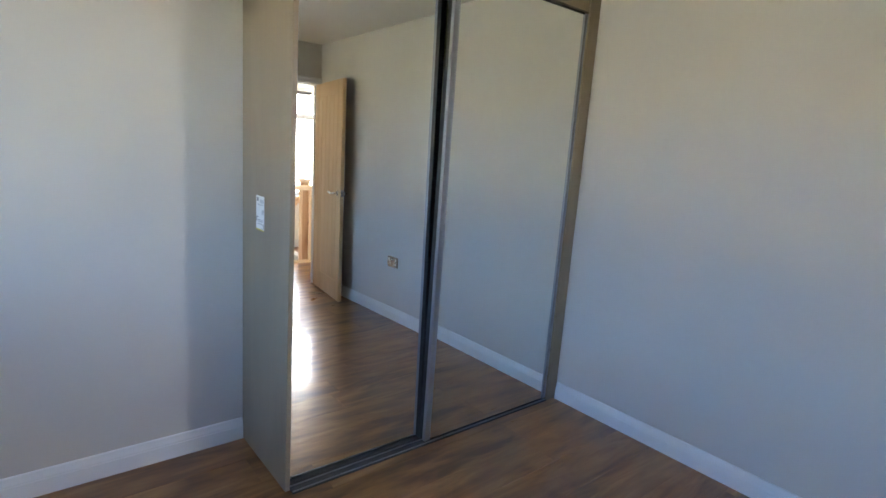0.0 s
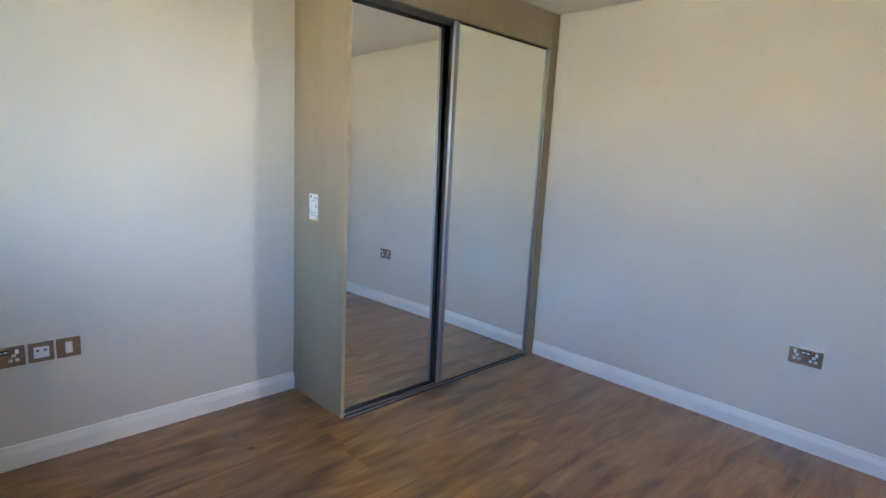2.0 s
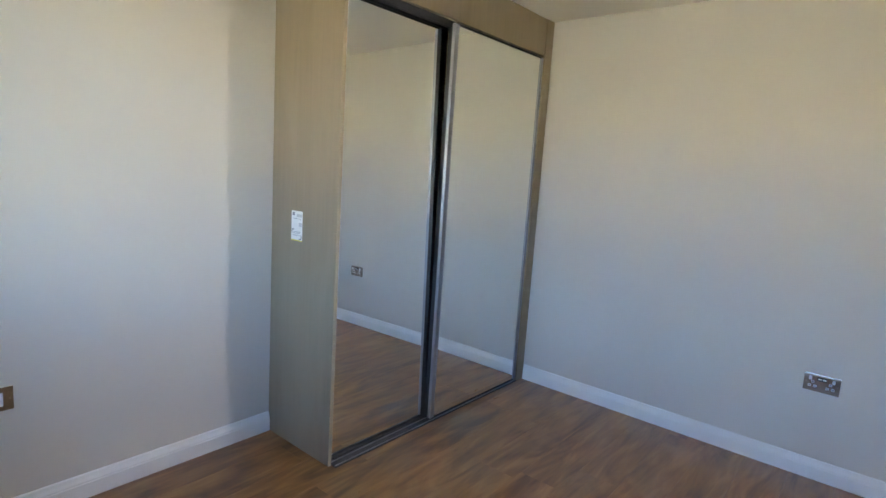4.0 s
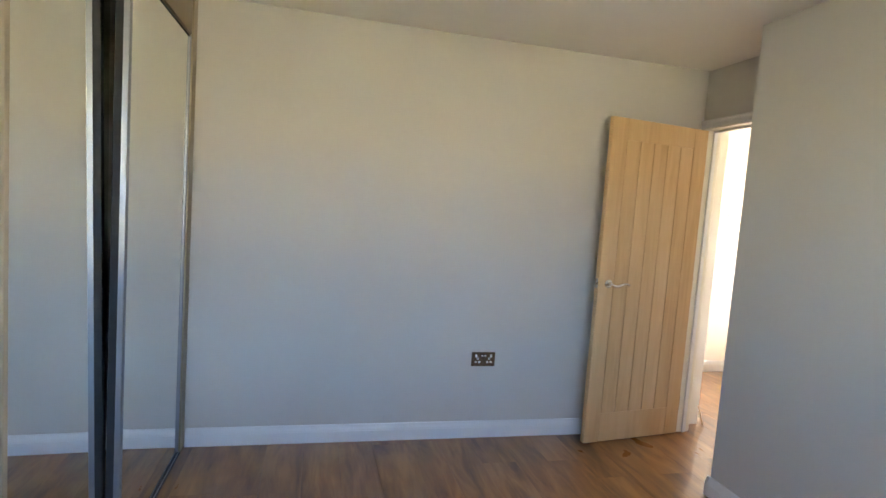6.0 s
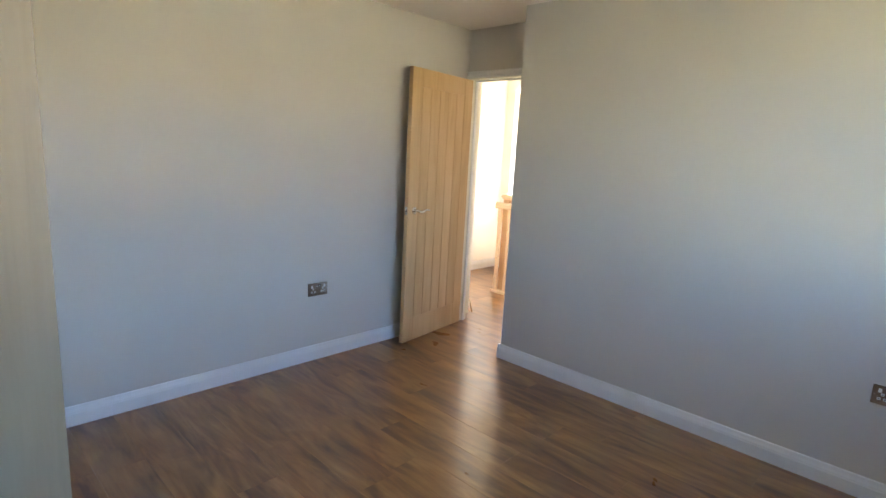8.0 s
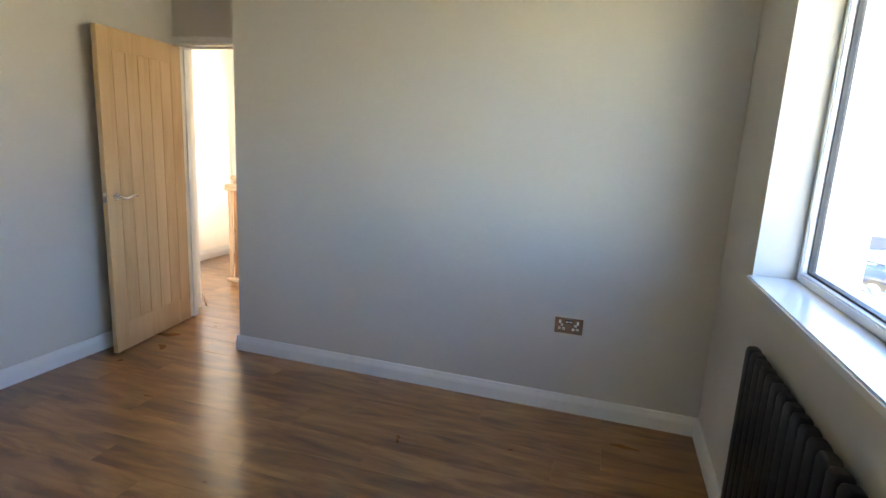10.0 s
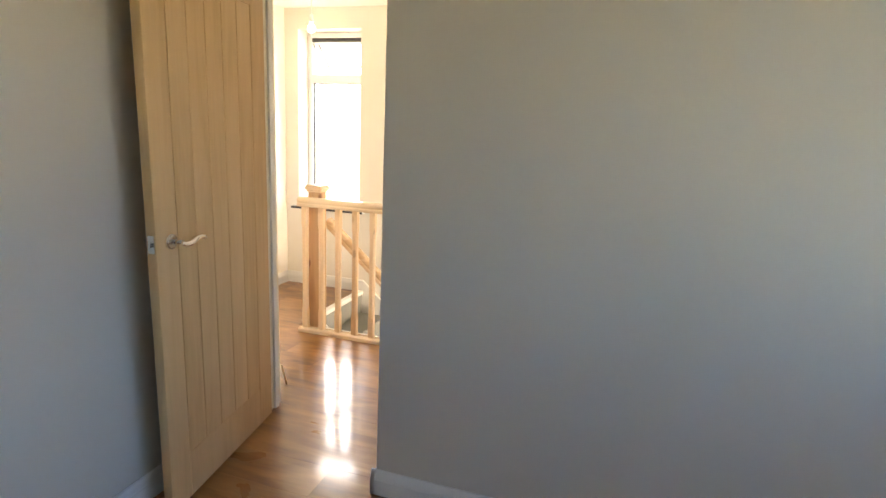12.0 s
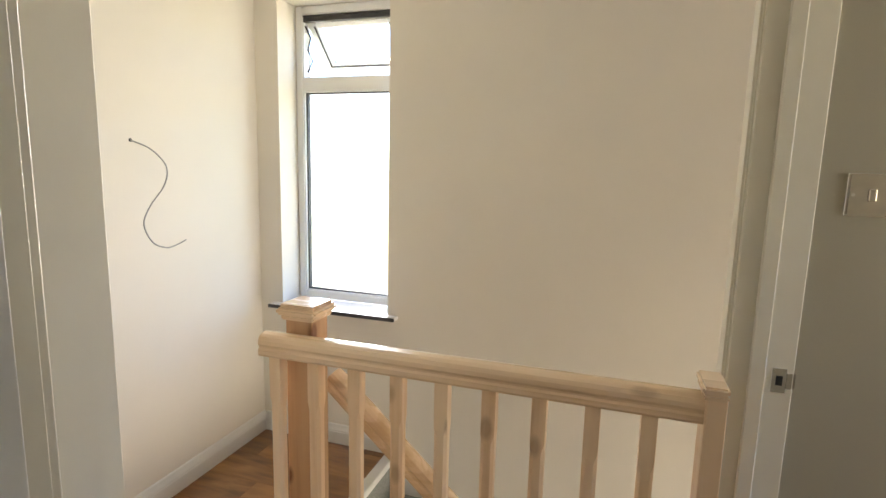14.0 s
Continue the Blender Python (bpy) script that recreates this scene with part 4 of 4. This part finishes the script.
def car(label, m, paint):
    """A parked hatchback: body by section, cabin glass, four wheels with rims, lamps."""
    c = thing("parked_car", label, "car", m, "parked cars")
    bm = bmesh.new()
    side = [(-2.0, 0.35), (-2.05, 0.62), (-1.95, 0.86), (-1.0, 0.98), (-0.35, 1.42), (0.55, 1.47), (1.45, 1.30), (1.95, 0.98), (2.02, 0.60), (1.95, 0.33)]
    lo = [bm.verts.new((x, -0.84 + max(0, z - 0.95) * 0.35, z)) for x, z in side]
    hi = [bm.verts.new((x, 0.84 - max(0, z - 0.95) * 0.35, z)) for x, z in side]
    k = len(side)
    for i in range(k):
        bm.faces.new((lo[i], lo[(i + 1) % k], hi[(i + 1) % k], hi[i]))
    bm.faces.new(list(reversed(lo)))
    bm.faces.new(hi)
    bmesh.ops.bevel(bm, geom=bm.edges[:], offset=0.06, segments=3, affect="EDGES", clamp_overlap=True)
    for f in bm.faces:
        f.smooth = True
    part("body", bm, paint, c)
    for s in (-1, 1):
        bm = bmesh.new()
        extruded(bm, [(-0.80, 1.02), (-0.28, 1.36), (0.55, 1.40), (1.35, 1.24), (1.45, 1.02)], "y", s * 0.70, s * 0.80)
        part("side_window", bm, M_CARGLASS, c)
        part("headlight", boxed(-2.03, -1.85, s * 0.62 - 0.16, s * 0.62 + 0.16, 0.66, 0.80, bevel=0.03, seg=2), M_WHITEPL, c)
        for x in (-1.25, 1.25):
            w = part("wheel", tube(bmesh.new(), (x, s * 0.70, 0.31), (x, s * 0.88, 0.31), 0.31, 28), M_TYRE, c)
            part("rim", tube(bmesh.new(), (x, s * 0.87, 0.31), (x, s * 0.895, 0.31), 0.20, 20), M_ALU, w)
    bm = bmesh.new()
    q = [bm.verts.new(p) for p in ((-1.02, -0.66, 1.00), (-1.02, 0.66, 1.00), (-0.40, 0.58, 1.41), (-0.40, -0.58, 1.41))]
    q2 = [bm.verts.new(p.co + Vector((-0.04, 0, 0.03))) for p in q]
    bm.faces.new(q2)
    bm.faces.new(list(reversed(q)))
    for i in range(4):
        bm.faces.new((q[i], q[(i + 1) % 4], q2[(i + 1) % 4], q2[i]))
    part("windscreen", bm, M_CARGLASS, c)
    return c


car("silver hatchback parked on the drive", pose(16.5, -8.6, GROUND - 0.02, 0, 0, 75), M_CARPAINT)
car("dark blue hatchback parked on the drive", pose(21.5, -10.4, GROUND - 0.02, 0, 0, 70), M_CARPAINT2)
car("silver hatchback parked at the kerb", pose(26.0, -13.4, GROUND - 0.02, 0, 0, 5), M_CARPAINT)


def house(label, x0, y0, wide, deep, wall):
    """A two-storey house with a pitched roof, door and windows on the side that faces +y."""
    hs = thing("house", label, "house", pose(x0, y0, GROUND - 0.02), "houses across the road")
    part("wall", boxed(0, wide, -deep, 0, 0, 5.2), wall, hs)
    bm = bmesh.new()
    extruded(bm, [(0.35, 5.1), (-deep / 2, 7.9), (-deep - 0.35, 5.1), (-deep - 0.35, 4.98), (0.35, 4.98)], "x", -0.25, wide + 0.25)
    roof = part("roof", bm, M_ROOF, hs, "grey tiled pitched roof")
    part("chimney", boxed(wide - 1.2, wide - 0.6, -deep / 2 - 0.3, -deep / 2 + 0.3, 7.2, 8.9, bevel=0.02), M_BRICK, roof)
    for z in (0.9, 3.4):
        for x in (0.8, wide - 2.4):
            w = part("window", boxed(x, x + 1.6, -0.05, 0.03, z, z + 1.2, bevel=0.01), M_PVC, hs)
            for k in range(2):
                part("pane", boxed(x + 0.08 + 0.76 * k, x + 0.78 + 0.76 * k, 0.028, 0.036, z + 0.08, z + 1.12), M_CARGLASS, w)
            part("sill", boxed(x - 0.08, x + 1.68, 0.0, 0.10, z - 0.08, z, bevel=0.01), M_RENDER, w)
    part("door", boxed(wide / 2 - 0.45, wide / 2 + 0.45, -0.02, 0.05, 0, 2.05, bevel=0.01), M_CARPAINT2, hs)
    return hs


for i in range(5):
    house("two-storey house across the road with pale render", -14 + i * 8.6, -30, 7.4, 8, M_RENDER)

# ---- laminate planks, last ----
PL, PW = 1.285, 0.193
plank_meshes = {}


def plank_mesh(w, l):
    """A plank with small chamfers along its top edges."""
    key = (round(w, 3), round(l, 3))
    if key not in plank_meshes:
        bm = bmesh.new()
        c, z0, z1 = 0.0007, -0.011, 0.0
        lo = [bm.verts.new(p) for p in ((0, 0, z0), (w, 0, z0), (w, l, z0), (0, l, z0))]
        md = [bm.verts.new(p) for p in ((0, 0, z1 - c), (w, 0, z1 - c), (w, l, z1 - c), (0, l, z1 - c))]
        hi = [bm.verts.new(p) for p in ((c, c * 0.6, z1), (w - c, c * 0.6, z1), (w - c, l - c * 0.6, z1), (c, l - c * 0.6, z1))]
        for a, b in ((lo, md), (md, hi)):
            for k in range(4):
                bm.faces.new((a[k], a[(k + 1) % 4], b[(k + 1) % 4], b[k]))
        bm.faces.new(hi)
        plank_meshes[key] = mesh_of("plank", bm, M_FLOOR)
    return plank_meshes[key]


def lay(x0, x1, y0, y1, seed):
    """Planks along y over one rectangle of the floor, with staggered ends."""
    rng = random.Random(seed)
    i0 = math.floor(x0 / PW)
    for i in range(i0, math.ceil(x1 / PW)):
        a, b = max(x0, i * PW), min(x1, (i + 1) * PW)
        if b - a < 0.006:
            continue
        start = y0 - rng.random() * PL
        while start < y1:
            c, d = max(y0, start), min(y1, start + PL)
            if d - c > 0.02:
                p = new("plank", plank_mesh(b - a - 0.0002, d - c - 0.0002))
                p.parent = floor
                p.location = (a, c, 0)
            start += PL


lay(0.0, 3.56, -3.585, 0.0, 3)
lay(3.56, 4.69, -2.58, 1.246, 5)
lay(4.69, 5.652, 0.515, 1.246, 7)
